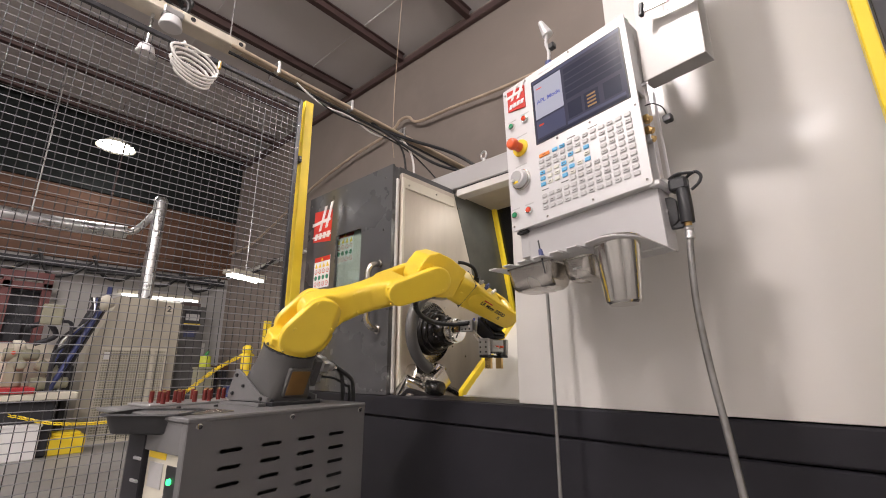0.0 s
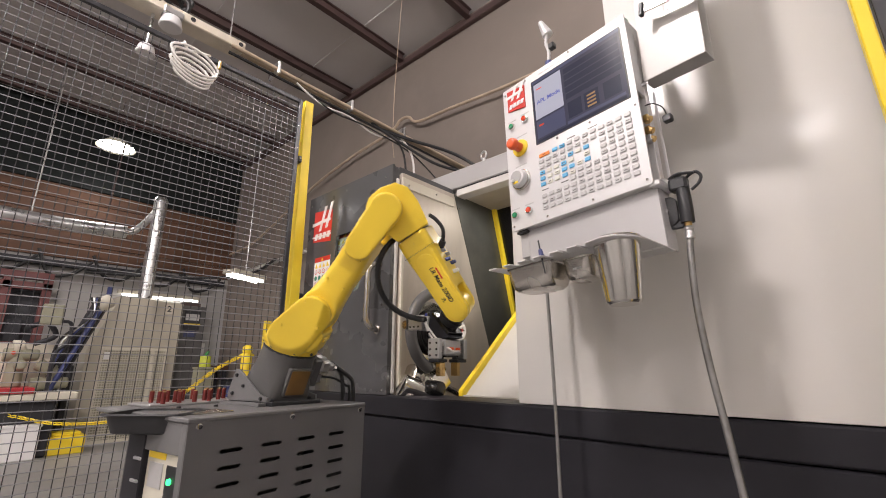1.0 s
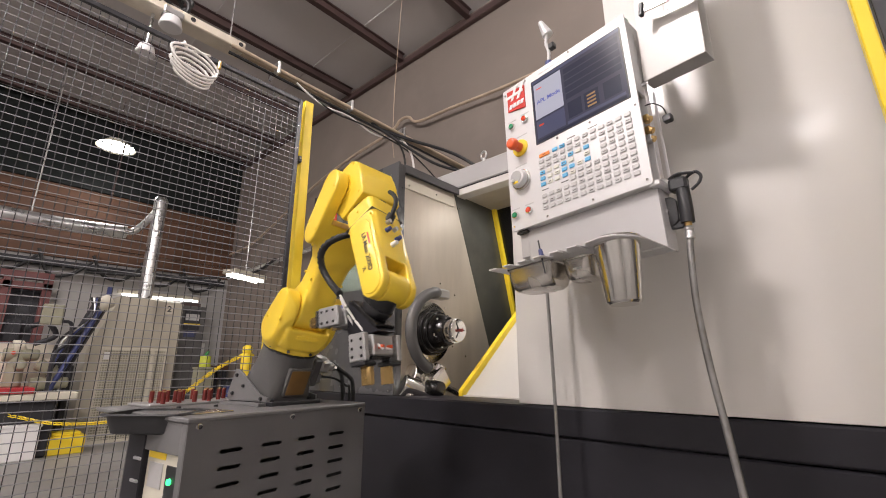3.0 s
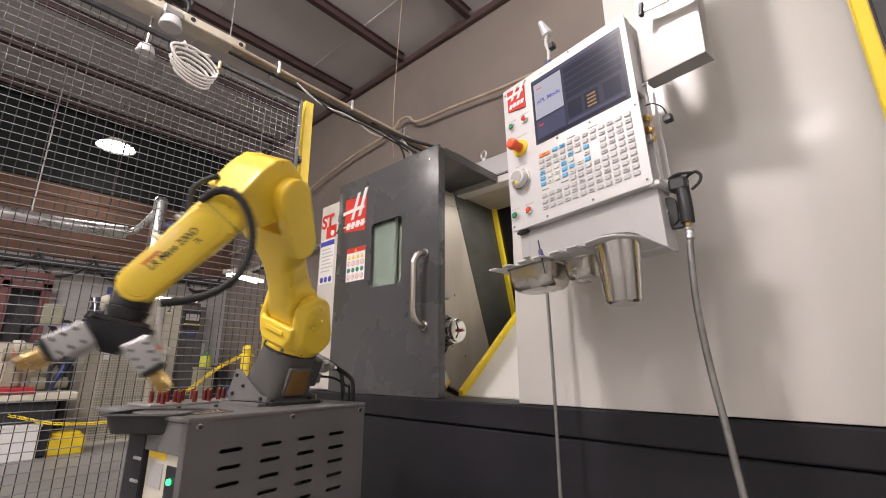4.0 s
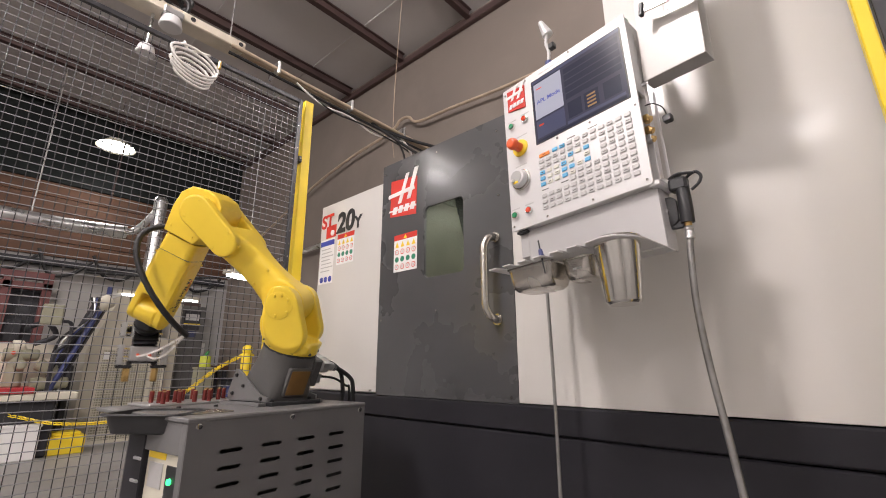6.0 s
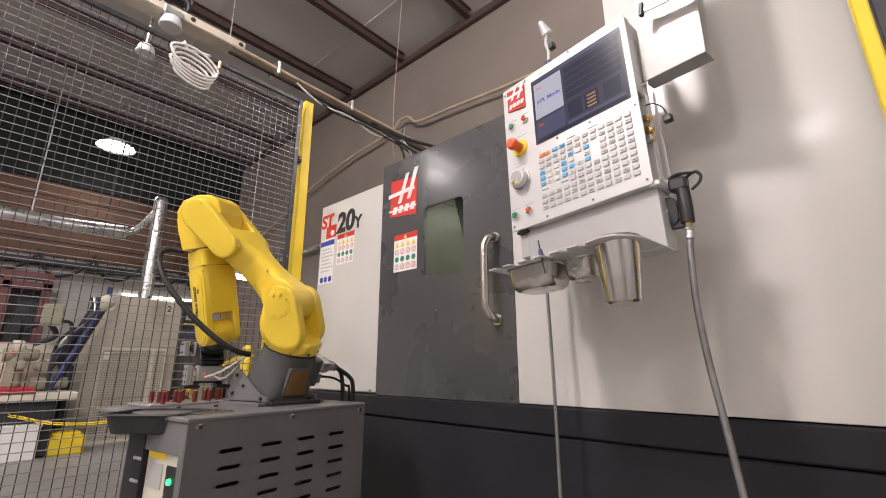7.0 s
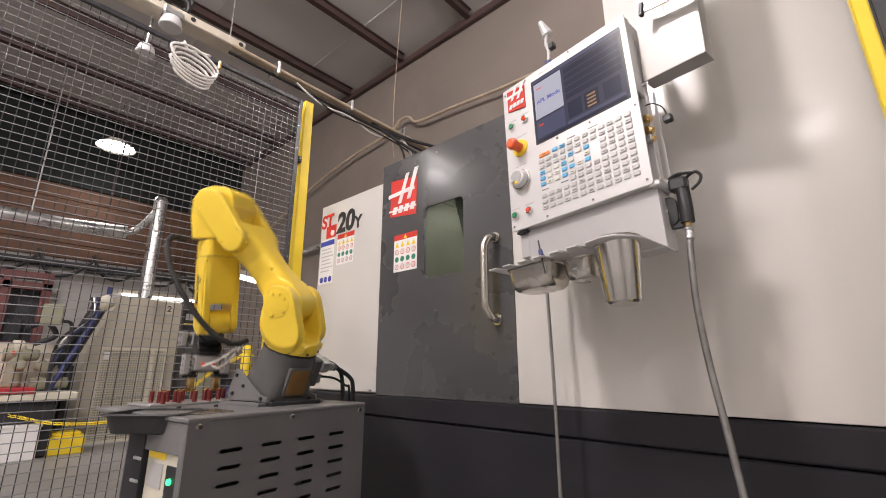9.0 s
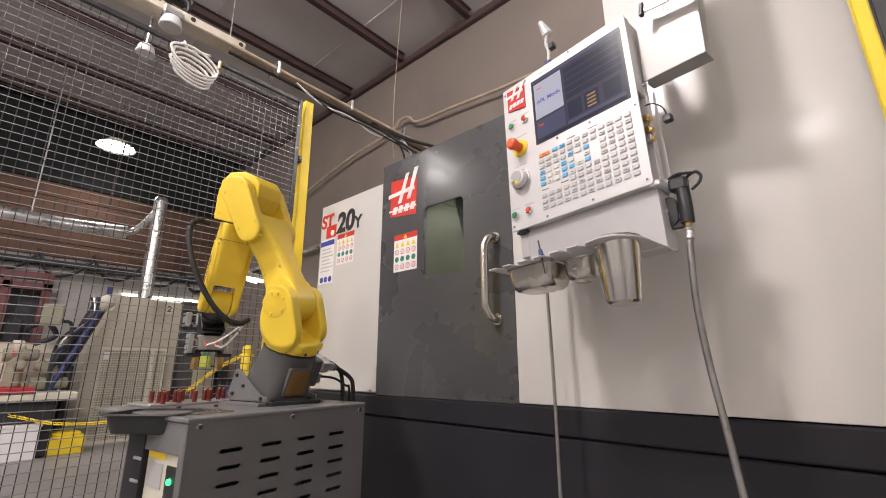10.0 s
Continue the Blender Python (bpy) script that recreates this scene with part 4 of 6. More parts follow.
def build_forearm_front():
    # origin on the forearm axis at the roll joint, x forward; fork axis along y
    length = FORE - ROLL_X
    sides = [(0.002, 0.060, 0.060, 0.022), (0.06, 0.061, 0.060, 0.02), (0.085, 0.058, 0.059, 0.016), (0.16, 0.056, 0.053, 0.014), (0.235, 0.054, 0.045, 0.012)]
    bm = loft([[(x, a, b) for a, b in roundrect(-sy, sy, -sz, sz, r, 4)] for x, sy, sz, r in sides])
    for lo, hi in ((0.038, 0.062), (-0.062, -0.038)):
        add(bm, prism(hull2((0.10, 0), 0.050, (length, 0), 0.043, 20), lo, hi, "y"))
    front = cast_part("forearm_front", cast(bm, 0.003, 3), YELLOW, robot, "yellow tapered forearm with wrist fork")
    part("joint_line", boxes([(0.0625, 0.0637, -0.0622, 0.0622, -0.0612, 0.0612)]), ROBOGREY, front)
    for s in (1, -1):
        y = 0.062 * s
        lo, hi = sorted((y - 0.002 * s, y + 0.003 * s))
        part("side_cover", prism(hull2((0.115, 0), 0.038, (length, 0), 0.034, 16), lo, hi, "y", 0.0015), YELLOW, front)
        flat = Matrix.Rotation(radians(90), 4, "X") if s < 0 else Matrix.Rotation(radians(180), 4, "Z") @ Matrix.Rotation(radians(90), 4, "X")
        letters("model_text", "LR Mate 200iD", 0.0225, Matrix.Translation((0.2, y + 0.0036 * s, 0.008)) @ flat, PRINTBLACK, front, 0.0003, 0.12, 0.0004)
        letters("model_text", "7L", 0.017, Matrix.Translation((0.25 if s < 0 else 0.15, y + 0.0036 * s, -0.014)) @ flat, PRINTBLACK, front, 0.0003, 0.12, 0.0003)
        bar = (0.14, 0.185) if s < 0 else (0.225, 0.27)
        part("brand_bar", box(bar[0], bar[1], min(y + 0.003 * s, y + 0.0038 * s), max(y + 0.003 * s, y + 0.0038 * s), 0.021, 0.0265), RED, front, smooth=False)
    for x, z in ((0.08, 0.048), (0.08, -0.048), (0.03, 0.0)):
        for y in (0.0595, -0.0595):
            part("bolt", bolt_bm((x, y, z), (0, y, 0), 0.0045, 0.004), YELLOW, front)
    # air fittings along the upper face
    for x, y, mt in ((0.12, 0.012, ALU), (0.135, -0.018, BLUEFAR), (0.155, 0.016, BLUEFAR), (0.185, -0.006, PRINTWHITE), (0.1, -0.01, ALU)):
        part("fitting", rod((x, y, 0.052), (x + 0.004, y, 0.072), 0.008, 0.006, 10), mt, front, "small air fitting")
    part("hose_gland", rod((0.09, 0.0, 0.054), (0.075, 0.0, 0.078), 0.014, 0.012, 14), BLACK, front)
    part("supply_loop", tube([(0.076, 0.0, 0.076), (0.04, 0.005, 0.098), (0.0, 0.01, 0.095), (-0.03, 0.012, 0.082)], 0.007, 10, 6), RUBBER, front, "short black supply hose")
    return front


def build_wrist():
    # origin on the wrist axis (y), z towards the flange
    bm = rod((0, -0.036, 0), (0, 0.036, 0), 0.044, 0.044, 36, 0.003)
    wrist = part("wrist", bm, YELLOW, robot, "yellow wrist joint")
    part("wrist_collar", rod((0, 0, 0.02), (0, 0, 0.055), 0.042, 0.042, 32, 0.003), BLACK, wrist, "black wrist collar")
    part("flange", rod((0, 0, 0.055), (0, 0, FLANGE), 0.046, 0.038, 32, 0.002), BLACK, wrist, "black tool flange")
    return wrist


def build_gripper():
    # origin on the flange face, z away from it; one gripper points to z + x, the other to z - x
    tool = part("gripper", box(-0.045, 0.045, -0.032, 0.032, 0.0, 0.010, 0.002), DARKSTEEL, robot, "aluminium double gripper with brass jaws")
    wedge = prism([(-0.055, 0.008), (0.055, 0.008), (0.012, 0.062), (-0.012, 0.062)], -0.03, 0.03, "y", 0.002)
    part("bracket", wedge, BASEGREY, tool, "black two way bracket")
    for s in (1, -1):
        m = Matrix.Translation((0.032 * s, 0, 0.032)) @ Matrix.Rotation(radians(45 * s), 4, "Y")
        body = part("gripper_body", box(-0.020, 0.020, -0.034, 0.034, 0.004, 0.048, 0.003), ALU, tool, "grey aluminium gripper body", m)
        part("body_plate", box(-0.014, 0.014, -0.030, 0.030, 0.048, 0.053, 0.001), DARKSTEEL, body)
        for x, z in ((-0.011, 0.016), (0.011, 0.016), (-0.011, 0.038), (0.011, 0.038)):
            part("guide_pin", rod((x, -0.058, z), (x, 0.058, z), 0.0042, 0.0042, 10), CHROME, body)
        for y in (-0.014, 0.014):
            part("air_fitting", rod((0.018 * s, y, 0.03), (0.031 * s, y, 0.03), 0.0045, 0.004, 12), PRINTBLUE if s > 0 else ESTOP, body, "small coloured air fitting")
        for side in (-1, 1):
            y0, y1 = sorted((0.047 * side, 0.062 * side))
            end = part("end_block", box(-0.021, 0.021, y0, y1, 0.002, 0.058, 0.002), ALU, body, "pale gripper end block")
            for x in (-0.012, 0.012):
                for z in (0.015, 0.032, 0.048):
                    part("cap_screw", bolt_bm((x, 0.062 * side, z), (0, side, 0), 0.0036, 0.001), DARKSTEEL, end)
            y0, y1 = sorted((0.022 * side, 0.062 * side))
            part("jaw_slide", box(-0.018, 0.018, y0, y1, 0.058, 0.067, 0.002), BLACK, body, "black jaw holder")
            part("jaw_stop", box(-0.007, 0.007, 0.030 * side - 0.007, 0.030 * side + 0.007, 0.047, 0.058, 0.002), BLACK, body)
            jaw = prism([(-0.012, 0.0), (0.012, 0.0), (0.012, 0.011), (0.007, 0.017), (-0.007, 0.017), (-0.012, 0.011)], 0.067, 0.104, "z", 0.001)
            if side < 0:
                bmesh.ops.rotate(jaw, verts=jaw.verts, cent=(0, 0, 0), matrix=Matrix.Rotation(math.pi, 3, "Z"))
            bmesh.ops.translate(jaw, verts=jaw.verts, vec=(0, 0.026 * side, 0))
            part("jaw", jaw, BRASS, body, "brass gripper jaw")
    return tool


turret, upper_arm, forearm = build_turret(), build_upper_arm(), build_forearm()
forearm_front, wrist, gripper = build_forearm_front(), build_wrist(), build_gripper()
gripper.scale = (1.25, 1.25, 1.25)

# seconds, turn, shoulder lean, forearm rise, heading of the side gripper, tilt of the grippers
JOINTS = [
    (0.0, 72.3, 57.8, -11.6, 180, 0), (0.4, 66.6, 47.7, -17.7, 180, 0), (0.7, 59.8, 27.6, -30.8, 180, 0), (1.0, 45.1, 16.9, -39.4, 180, 0), (1.2, 28.4, 13.7, -38.1, 180, 0),
    (1.5, 5.0, 10.4, -37.9, 180, 0), (1.7, -0.8, 9.3, -36.2, 180, 0), (2.7, -1.0, 9.2, -36.0, 180, 0), (3.2, -16, 16, -41, 205, 15),
    (3.8, -54.9, 31.2, -52.3, 258, 45), (4.1, -78.9, 40.3, -56, 246, 25), (4.4, -107.4, 50.3, -66.3, 205, 3), (4.7, -128.9, 56.6, -73, 180, 0),
    (5.1, -136, 59.2, -73, 168, 0), (5.4, -138.8, 60.4, -71, 168, 0), (5.7, -138.8, 60.4, -71, 168, 0), (6.3, -141.5, 62, -97, 171, 0),
    (6.8, -143.6, 62.5, -116.9, 174, 0), (8.9, -143.6, 62.5, -116.9, 174, 0), (9.1, -150, 47.5, -98.5, 174, 0), (9.3, -150.9, 43.2, -95.4, 173, 0), (10.0, -150.9, 42.9, -95, 173, 0)]
# control points of the hose in the turning frame: two from the elbow, two from the wrist
HOSE = [
    (0.0, 0.005, -0.0, -0.058, -0.115, -0.111, -0.159, -0.143, 0.28, -0.189, -0.106, 0.081, -0.098),
    (2.0, 0.099, -0.007, -0.113, 0.091, -0.28, -0.261, -0.38, -0.048, -0.09, -0.107, -0.136, -0.068),
    (2.7, 0.099, -0.007, -0.113, 0.091, -0.28, -0.261, -0.38, -0.048, -0.09, -0.107, -0.136, -0.068),
    (3.8, 0.216, 0.005, -0.091, 0.134, 0.089, 0.114, -0.246, 0.244, 0.034, 0.035, 0.094, -0.002),
    (4.4, 0.139, 0.03, -0.045, 0.259, 0.1, -0.103, -0.255, 0.2, 0.094, -0.109, 0.089, -0.025),
    (5.2, 0.145, 0.029, -0.055, 0.31, 0.135, -0.136, -0.198, 0.172, 0.088, -0.174, 0.027, -0.021),
    (8.0, 0.046, 0.015, -0.192, 0.21, 0.123, -0.166, -0.069, 0.198, -0.067, -0.137, 0.029, -0.027),
    (9.4, 0.135, 0.039, -0.151, 0.22, 0.165, -0.12, -0.142, 0.158, -0.099, -0.146, 0.01, -0.018)]
# roll of the forearm about its length
ROLL = [(0.0, 23), (0.4, 22), (1.0, 20), (1.5, 5), (2.7, 2), (3.2, -13), (3.5, 5), (3.8, 38), (4.1, 42), (4.4, 112), (4.7, 102), (5.1, 108), (5.7, 110), (6.3, 49), (6.8, 27), (8.9, 27), (9.1, 36), (9.3, 40), (10.0, 40)]
DOOR = [(0.0, -0.712), (2.7, -0.712), (2.9, -0.686), (3.8, -0.447), (4.0, -0.390), (4.5, -0.257), (5.0, -0.126), (5.35, -0.034), (5.5, 0.0), (10.0, 0.0)]


def glide(rows, t, k=1):
    """The value of column k at t, smooth and without overshoot."""
    if t <= rows[0][0]:
        return rows[0][k]
    for i in range(len(rows) - 1):
        if t <= rows[i + 1][0]:
            break
    else:
        return rows[-1][k]

    def slope(j):
        if j == 0 or j == len(rows) - 1:
            return 0.0
        a = (rows[j][k] - rows[j - 1][k]) / (rows[j][0] - rows[j - 1][0])
        b = (rows[j + 1][k] - rows[j][k]) / (rows[j + 1][0] - rows[j][0])
        return 0.0 if a * b <= 0 else 2 * a * b / (a + b)
    h = rows[i + 1][0] - rows[i][0]
    u = (t - rows[i][0]) / h
    return (rows[i][k] * (2 * u ** 3 - 3 * u * u + 1) + slope(i) * h * (u ** 3 - 2 * u * u + u)
            + rows[i + 1][k] * (3 * u * u - 2 * u ** 3) + slope(i + 1) * h * (u ** 3 - u * u))


def frame_of(x, y, z, o):
    m = Matrix((x, y, z)).transposed().to_4x4()
    m.translation = o
    return m


def bezier(p, k):
    return p[0] * (1 - k) ** 3 + p[1] * 3 * k * (1 - k) ** 2 + p[2] * 3 * k * k * (1 - k) + p[3] * k ** 3


def robot_pose(t):
    q1, q2, rise, head, tilt = (radians(glide(JOINTS, t, k)) for k in range(1, 6))
    e, l, u = Vector((math.cos(q1), math.sin(q1), 0)), Vector((-math.sin(q1), math.cos(q1), 0)), Vector((0, 0, 1))
    j2 = e * J2_FWD + u * J2_UP
    az = e * math.sin(q2) + u * math.cos(q2)
    ax = e * math.cos(q2) - u * math.sin(q2)
    j3 = j2 + az * ARM
    a = e * math.cos(rise) + u * math.sin(rise)
    n = u * math.cos(rise) - e * math.sin(rise)
    roll = j3 + n * ELBOW_UP + a * ROLL_X
    j5 = j3 + n * ELBOW_UP + a * FORE
    level = LEAN.to_3x3().inverted()
    b = level @ Vector((math.cos(head), math.sin(head), 0))
    down = level @ Vector((0, 0, -1))
    ga = down * math.cos(tilt) - b * math.sin(tilt)
    gb = b * math.cos(tilt) + down * math.sin(tilt)
    z6, x6 = (ga + gb).normalized(), (gb - ga).normalized()
    y6 = z6.cross(x6)
    w = a.cross(z6)
    w = w.normalized() if w.length > 0.05 else l
    if w.dot(y6) < 0:
        w = -w
    roll_turn = radians(glide(ROLL, t))
    fork = l * math.cos(roll_turn) + n * math.sin(roll_turn)
    c = [glide(HOSE, t, k) for k in range(1, 13)]
    hose = [o + e * c[k] + l * c[k + 1] + u * c[k + 2] for o, k in ((j3, 0), (j3, 3), (j5, 6), (j5, 9))]
    return {"turret": frame_of(e, l, u, Vector((0, 0, 0))), "upper": frame_of(ax, l, az, j2), "fore": frame_of(a, l, n, j3),
            "front": frame_of(a, fork, a.cross(fork), roll), "wrist": frame_of(w.cross(z6), w, z6, j5), "tool": frame_of(x6, y6, z6, j5 + z6 * FLANGE),
            "hose": hose}


HOSE_BITS, TUBE_BITS = 18, 5
hose_bits = [part("segment", tube([(0, 0, -0.024 + 0.004 * i) for i in range(13)], 0.0095, 12, 0, 0.06), RUBBER, hose_thing, "black ribbed hose segment" if k == 0 else "") for k in range(HOSE_BITS)]
for ob in hose_bits[1:]:
    ob.data = hose_bits[0].data
tube_bits = [[part("segment", rod((0, 0, -0.018), (0, 0, 0.018), 0.0035, 0.0035, 10), PALECABLE, hose_thing, "white air tube segment") for k in range(TUBE_BITS)] for side in (-1, 1)]


def along(p, k):
    p = [ROBOT_M @ v for v in p]
    d = bezier(p, min(1, k + 0.01)) - bezier(p, max(0, k - 0.01))
    return Matrix.Translation(bezier(p, k)) @ d.to_track_quat("Z", "Y").to_matrix().to_4x4()


TIMES = [0.1 * i for i in range(101)]


def motions():
    poses = [robot_pose(t) for t in TIMES]
    for ob, key in ((turret, "turret"), (upper_arm, "upper"), (forearm, "fore"), (forearm_front, "front"), (wrist, "wrist"), (gripper, "tool")):
        walk(ob, [(t, p[key]) for t, p in zip(TIMES, poses)])
    walk(door, [(t, pose(-0.905 + glide(DOOR, t), FRONT, 0.870)) for t in TIMES])
    for k, ob in enumerate(hose_bits):
        walk(ob, [(t, along(p["hose"], (k + 0.5) / HOSE_BITS)) for t, p in zip(TIMES, poses)])
    for side, bits in zip((-1, 1), tube_bits):
        for k, ob in enumerate(bits):
            rows = []
            for t, p in zip(TIMES, poses):
                start, tool = p["hose"][3], p["tool"]
                end = tool @ Vector((-0.0975, 0.0175 * side, 0.044))
                sag = Vector((0, 0, -0.035 - 0.015 * side))
                rows.append((t, along([start, start * 0.67 + end * 0.33 + sag, start * 0.33 + end * 0.67 + sag, end], (k + 0.5) / TUBE_BITS)))
            walk(ob, rows)

# ---- control pendant ----
PEND = Matrix(((0.9916, -0.0456, -0.1191, -0.7406), (-0.1187, 0.0303, -0.9925, 1.1457), (0.0557, 0.9984, 0.0247, 1.4095), (0, 0, 0, 1)))
# pendant space: x to the right, y up, z out of the face


def build_pendant():
    ob = thing("control_pendant", "light grey machine control pendant with screen and keypad", "control panel", PEND)
    W, H = 0.4517, 0.528
    face = part("face_plate", prism(roundrect(0, W, 0, H, 0.006), -0.006, 0.0, "z", 0.0015), PENDANT, ob, "light grey face plate")
    part("housing", boxes([(0.008, W - 0.004, 0.006, H - 0.004, -0.085, -0.06), (0.008, W - 0.004, 0.006, 0.016, -0.06, -0.006), (0.008, W - 0.004, H - 0.014, H - 0.004, -0.06, -0.006), (0.008, 0.016, 0.016, H - 0.014, -0.06, -0.006), (W - 0.012, W - 0.004, 0.28, H - 0.014, -0.06, -0.006)], 0.001), PENDANT, ob)
    part("inner_tray", box(W - 0.03, W - 0.022, 0.016, 0.28, -0.06, -0.006), PENDGREY, ob)
    part("side_lip", box(W - 0.012, W + 0.012, -0.004, 0.008, -0.088, -0.006, 0.001), PENDANT, ob)
    part("side_lip", box(W + 0.006, W + 0.012, 0.008, 0.30, -0.088, -0.082, 0.001), PENDANT, ob)
    for y, mt in ((0.20, BRASS), (0.165, BRASS), (0.14, ALU)):
        lock = part("key", box(W - 0.012, W + 0.004, y - 0.01, y + 0.012, -0.05, -0.03, 0.003), mt, ob, "brass key in the side recess")
        part("key_bow", rod((W, y, -0.04), (W + 0.008, y - 0.004, -0.04), 0.009, 0.008, 12), BRASS, lock)
    part("dust_cap", box(W + 0.03, W + 0.052, 0.178, 0.198, -0.07, -0.05, 0.003), BLACK, ob, "black connector cap on its strap")
    part("cap_strap", tube([(W - 0.004, 0.245, -0.045), (W + 0.016, 0.243, -0.05), (W + 0.034, 0.225, -0.058), (W + 0.04, 0.196, -0.06)], 0.0018, 6, 5), RUBBER, ob)
    # screen
    sx, sy, sw, sh = 0.126, 0.2615, 0.305, 0.229
    part("screen_bezel", prism(roundrect(sx - 0.004, sx + sw + 0.004, sy - 0.004, sy + sh + 0.004, 0.003), -0.001, 0.0012, "z"), BLACK, ob)
    scr = part("screen", box(sx, sx + sw, sy, sy + sh, 0.0012, 0.0022), SCREEN, ob, "dark blue screen, switched on", smooth=False)

    def pane(x0, x1, y0, y1, mt, k=0, name="screen_pane"):
        part(name, box(sx + x0 * sw, sx + x1 * sw, sy + y0 * sh, sy + y1 * sh, 0.0023, 0.0026 + 0.0002 * k), mt, scr, smooth=False)
    pane(0.02, 0.36, 0.36, 0.93, SCREENPALE)
    pane(0.02, 0.36, 0.06, 0.33, SCREENBAR)
    pane(0.0, 1.0, 0.955, 1.0, SCREENBAR)
    pane(0.38, 0.98, 0.05, 0.09, SCREENBAR)
    for i in range(5):
        pane(0.39, 0.98, 0.42 + 0.1 * i, 0.50 + 0.1 * i, SCREENDIM)
    for i, (a, b) in enumerate(((0.40, 0.55), (0.58, 0.73), (0.78, 0.95))):
        pane(a, b, 0.12, 0.36, SCREENDIM)
    for i in range(4):
        pane(0.61, 0.70, 0.14 + 0.052 * i, 0.165 + 0.052 * i, AMBER, 2)
    pane(0.05, 0.11, 0.24, 0.26, REDLAMP, 2)
    pane(0.05, 0.12, 0.83, 0.845, REDLAMP, 2)
    pane(0.02, 0.98, 0.005, 0.035, SCREENDIM)
    letters("screen_text", "APL Mode", 0.0205, pose(sx + 0.19 * sw, sy + 0.62 * sh, 0.0032), SCREENTEXT, scr, 0.0001, 0.0, 0.0003)
    # red badge
    bad = part("badge", prism([(0.022, 0.432), (0.094, 0.418), (0.095, 0.502), (0.022, 0.512)], 0.0, 0.004, "z"), RED, ob, "red raised badge", smooth=False)
    for o in ([(0.036, 0.468), (0.046, 0.468), (0.068, 0.52), (0.058, 0.52)], [(0.062, 0.464), (0.073, 0.464), (0.098, 0.518), (0.087, 0.518)], [(0.018, 0.480), (0.09, 0.482), (0.09, 0.492), (0.018, 0.49)]):
        part("badge_bar", prism(o, 0.004, 0.0056 + 0.0006 * (o[0][0] < 0.03) + 0.0003 * (o[0][0] > 0.05), "z"), PRINTWHITE, bad, smooth=False)
    for i in range(4):
        x = 0.027 + 0.016 * i
        part("badge_stroke", prism([(x, 0.438), (x + 0.012, 0.437), (x + 0.017, 0.453), (x + 0.005, 0.454)], 0.004, 0.0056, "z"), PRINTWHITE, bad, smooth=False)
    # push buttons
    for x, y, mt, lab in ((0.033, 0.37, GREENLAMP, "green push button"), (0.087, 0.373, REDLAMP, "red push button"), (0.022, 0.051, GREENLAMP, "green start button"), (0.076, 0.051, REDLAMP, "red hold button")):
        b = part("push_button", rod((x, y, 0.0), (x, y, 0.009), 0.0125, 0.0115, 22, 0.001), CHROME, ob, lab)
        part("button_cap", rod((x, y, 0.009), (x, y, 0.013), 0.009, 0.008, 20, 0.001), mt, b)
        part("caption_bar", box(x - 0.017, x + 0.017, y + 0.0195, y + 0.0235, 0.0, 0.0004), KEYGREY, ob, smooth=False)
    stop = part("stop_collar", rod((0.059, 0.278, 0), (0.059, 0.278, 0.006), 0.030, 0.028, 32, 0.001), PRINTYEL, ob, "yellow emergency stop ring")
    part("stop_stem", rod((0.059, 0.278, 0.006), (0.059, 0.278, 0.034), 0.016, 0.013, 24, 0.001), ESTOP, stop)
    part("stop_mushroom", rod((0.059, 0.278, 0.032), (0.059, 0.278, 0.054), 0.021, 0.017, 28, 0.006), ESTOP, stop, "orange red mushroom button")
    part("caption_bar", box(0.03, 0.09, 0.3185, 0.3225, 0, 0.0004), KEYGREY, ob, smooth=False)
    wheel = part("jog_wheel", rod((0.055, 0.164, 0), (0.055, 0.164, 0.010), 0.036, 0.034, 36, 0.002), STEEL, ob, "round silver jog handwheel")
    part("wheel_drum", rod((0.055, 0.164, 0.010), (0.055, 0.164, 0.030), 0.031, 0.028, 36, 0.003), PENDANT, wheel)
    part("wheel_face", rod((0.055, 0.164, 0.030), (0.055, 0.164, 0.0315), 0.021, 0.021, 30), PENDGREY, wheel)
    part("finger_spin", rod((0.045, 0.152, 0.031), (0.045, 0.152, 0.040), 0.006, 0.005, 16, 0.001), PENDANT, wheel)
    part("wheel_mark", box(0.045, 0.063, 0.142, 0.149, 0.0305, 0.0322), PRINTYEL, wheel, smooth=False)
    part("caption_bar", box(0.033, 0.079, 0.213, 0.217, 0, 0.0004), KEYGREY, ob, smooth=False)
    # keypad
    key = finish(prism(roundrect(-0.009, 0.009, -0.0062, 0.0062, 0.002, 2), 0.0, 0.0042, "z", 0.0014, 1))
    meshes = {}
    for mt in (KEYGREY, KEYWHITE, KEYBLUE, KEYORANGE):
        meshes[mt.name] = key.copy()
        meshes[mt.name].materials.append(mt)
    for c in range(12):
        for r in range(10):
            x, y, mt = 0.136 + 0.0256 * c, 0.214 - 0.0193 * r, KEYGREY
            sx_ = 1.0
            if c < 4:
                if r == 0:
                    if c == 1:
                        continue
                    mt = KEYORANGE if c == 0 else KEYBLUE
                    if c == 0:
                        x, sx_ = x + 0.0125, 2.1
                elif 3 <= r <= 5:
                    mt = KEYBLUE if (c in (0, 3)) else KEYWHITE
                elif r == 6:
                    continue
            elif c < 8:
                if 2 <= r <= 4:
                    if c == 4:
                        mt = KEYBLUE if r != 3 else KEYWHITE
                    elif c == 5:
                        if r == 3:
                            continue
                        mt = KEYWHITE
                    elif c == 6:
                        mt = KEYBLUE if r != 3 else KEYWHITE
                    else:
                        continue
                elif c == 4 and r == 5:
                    mt = KEYWHITE
            k = new("key_cap", meshes[mt.name])
            k.parent, k.location, k.scale = ob, (x, y, 0.0), (sx_, 1, 1)
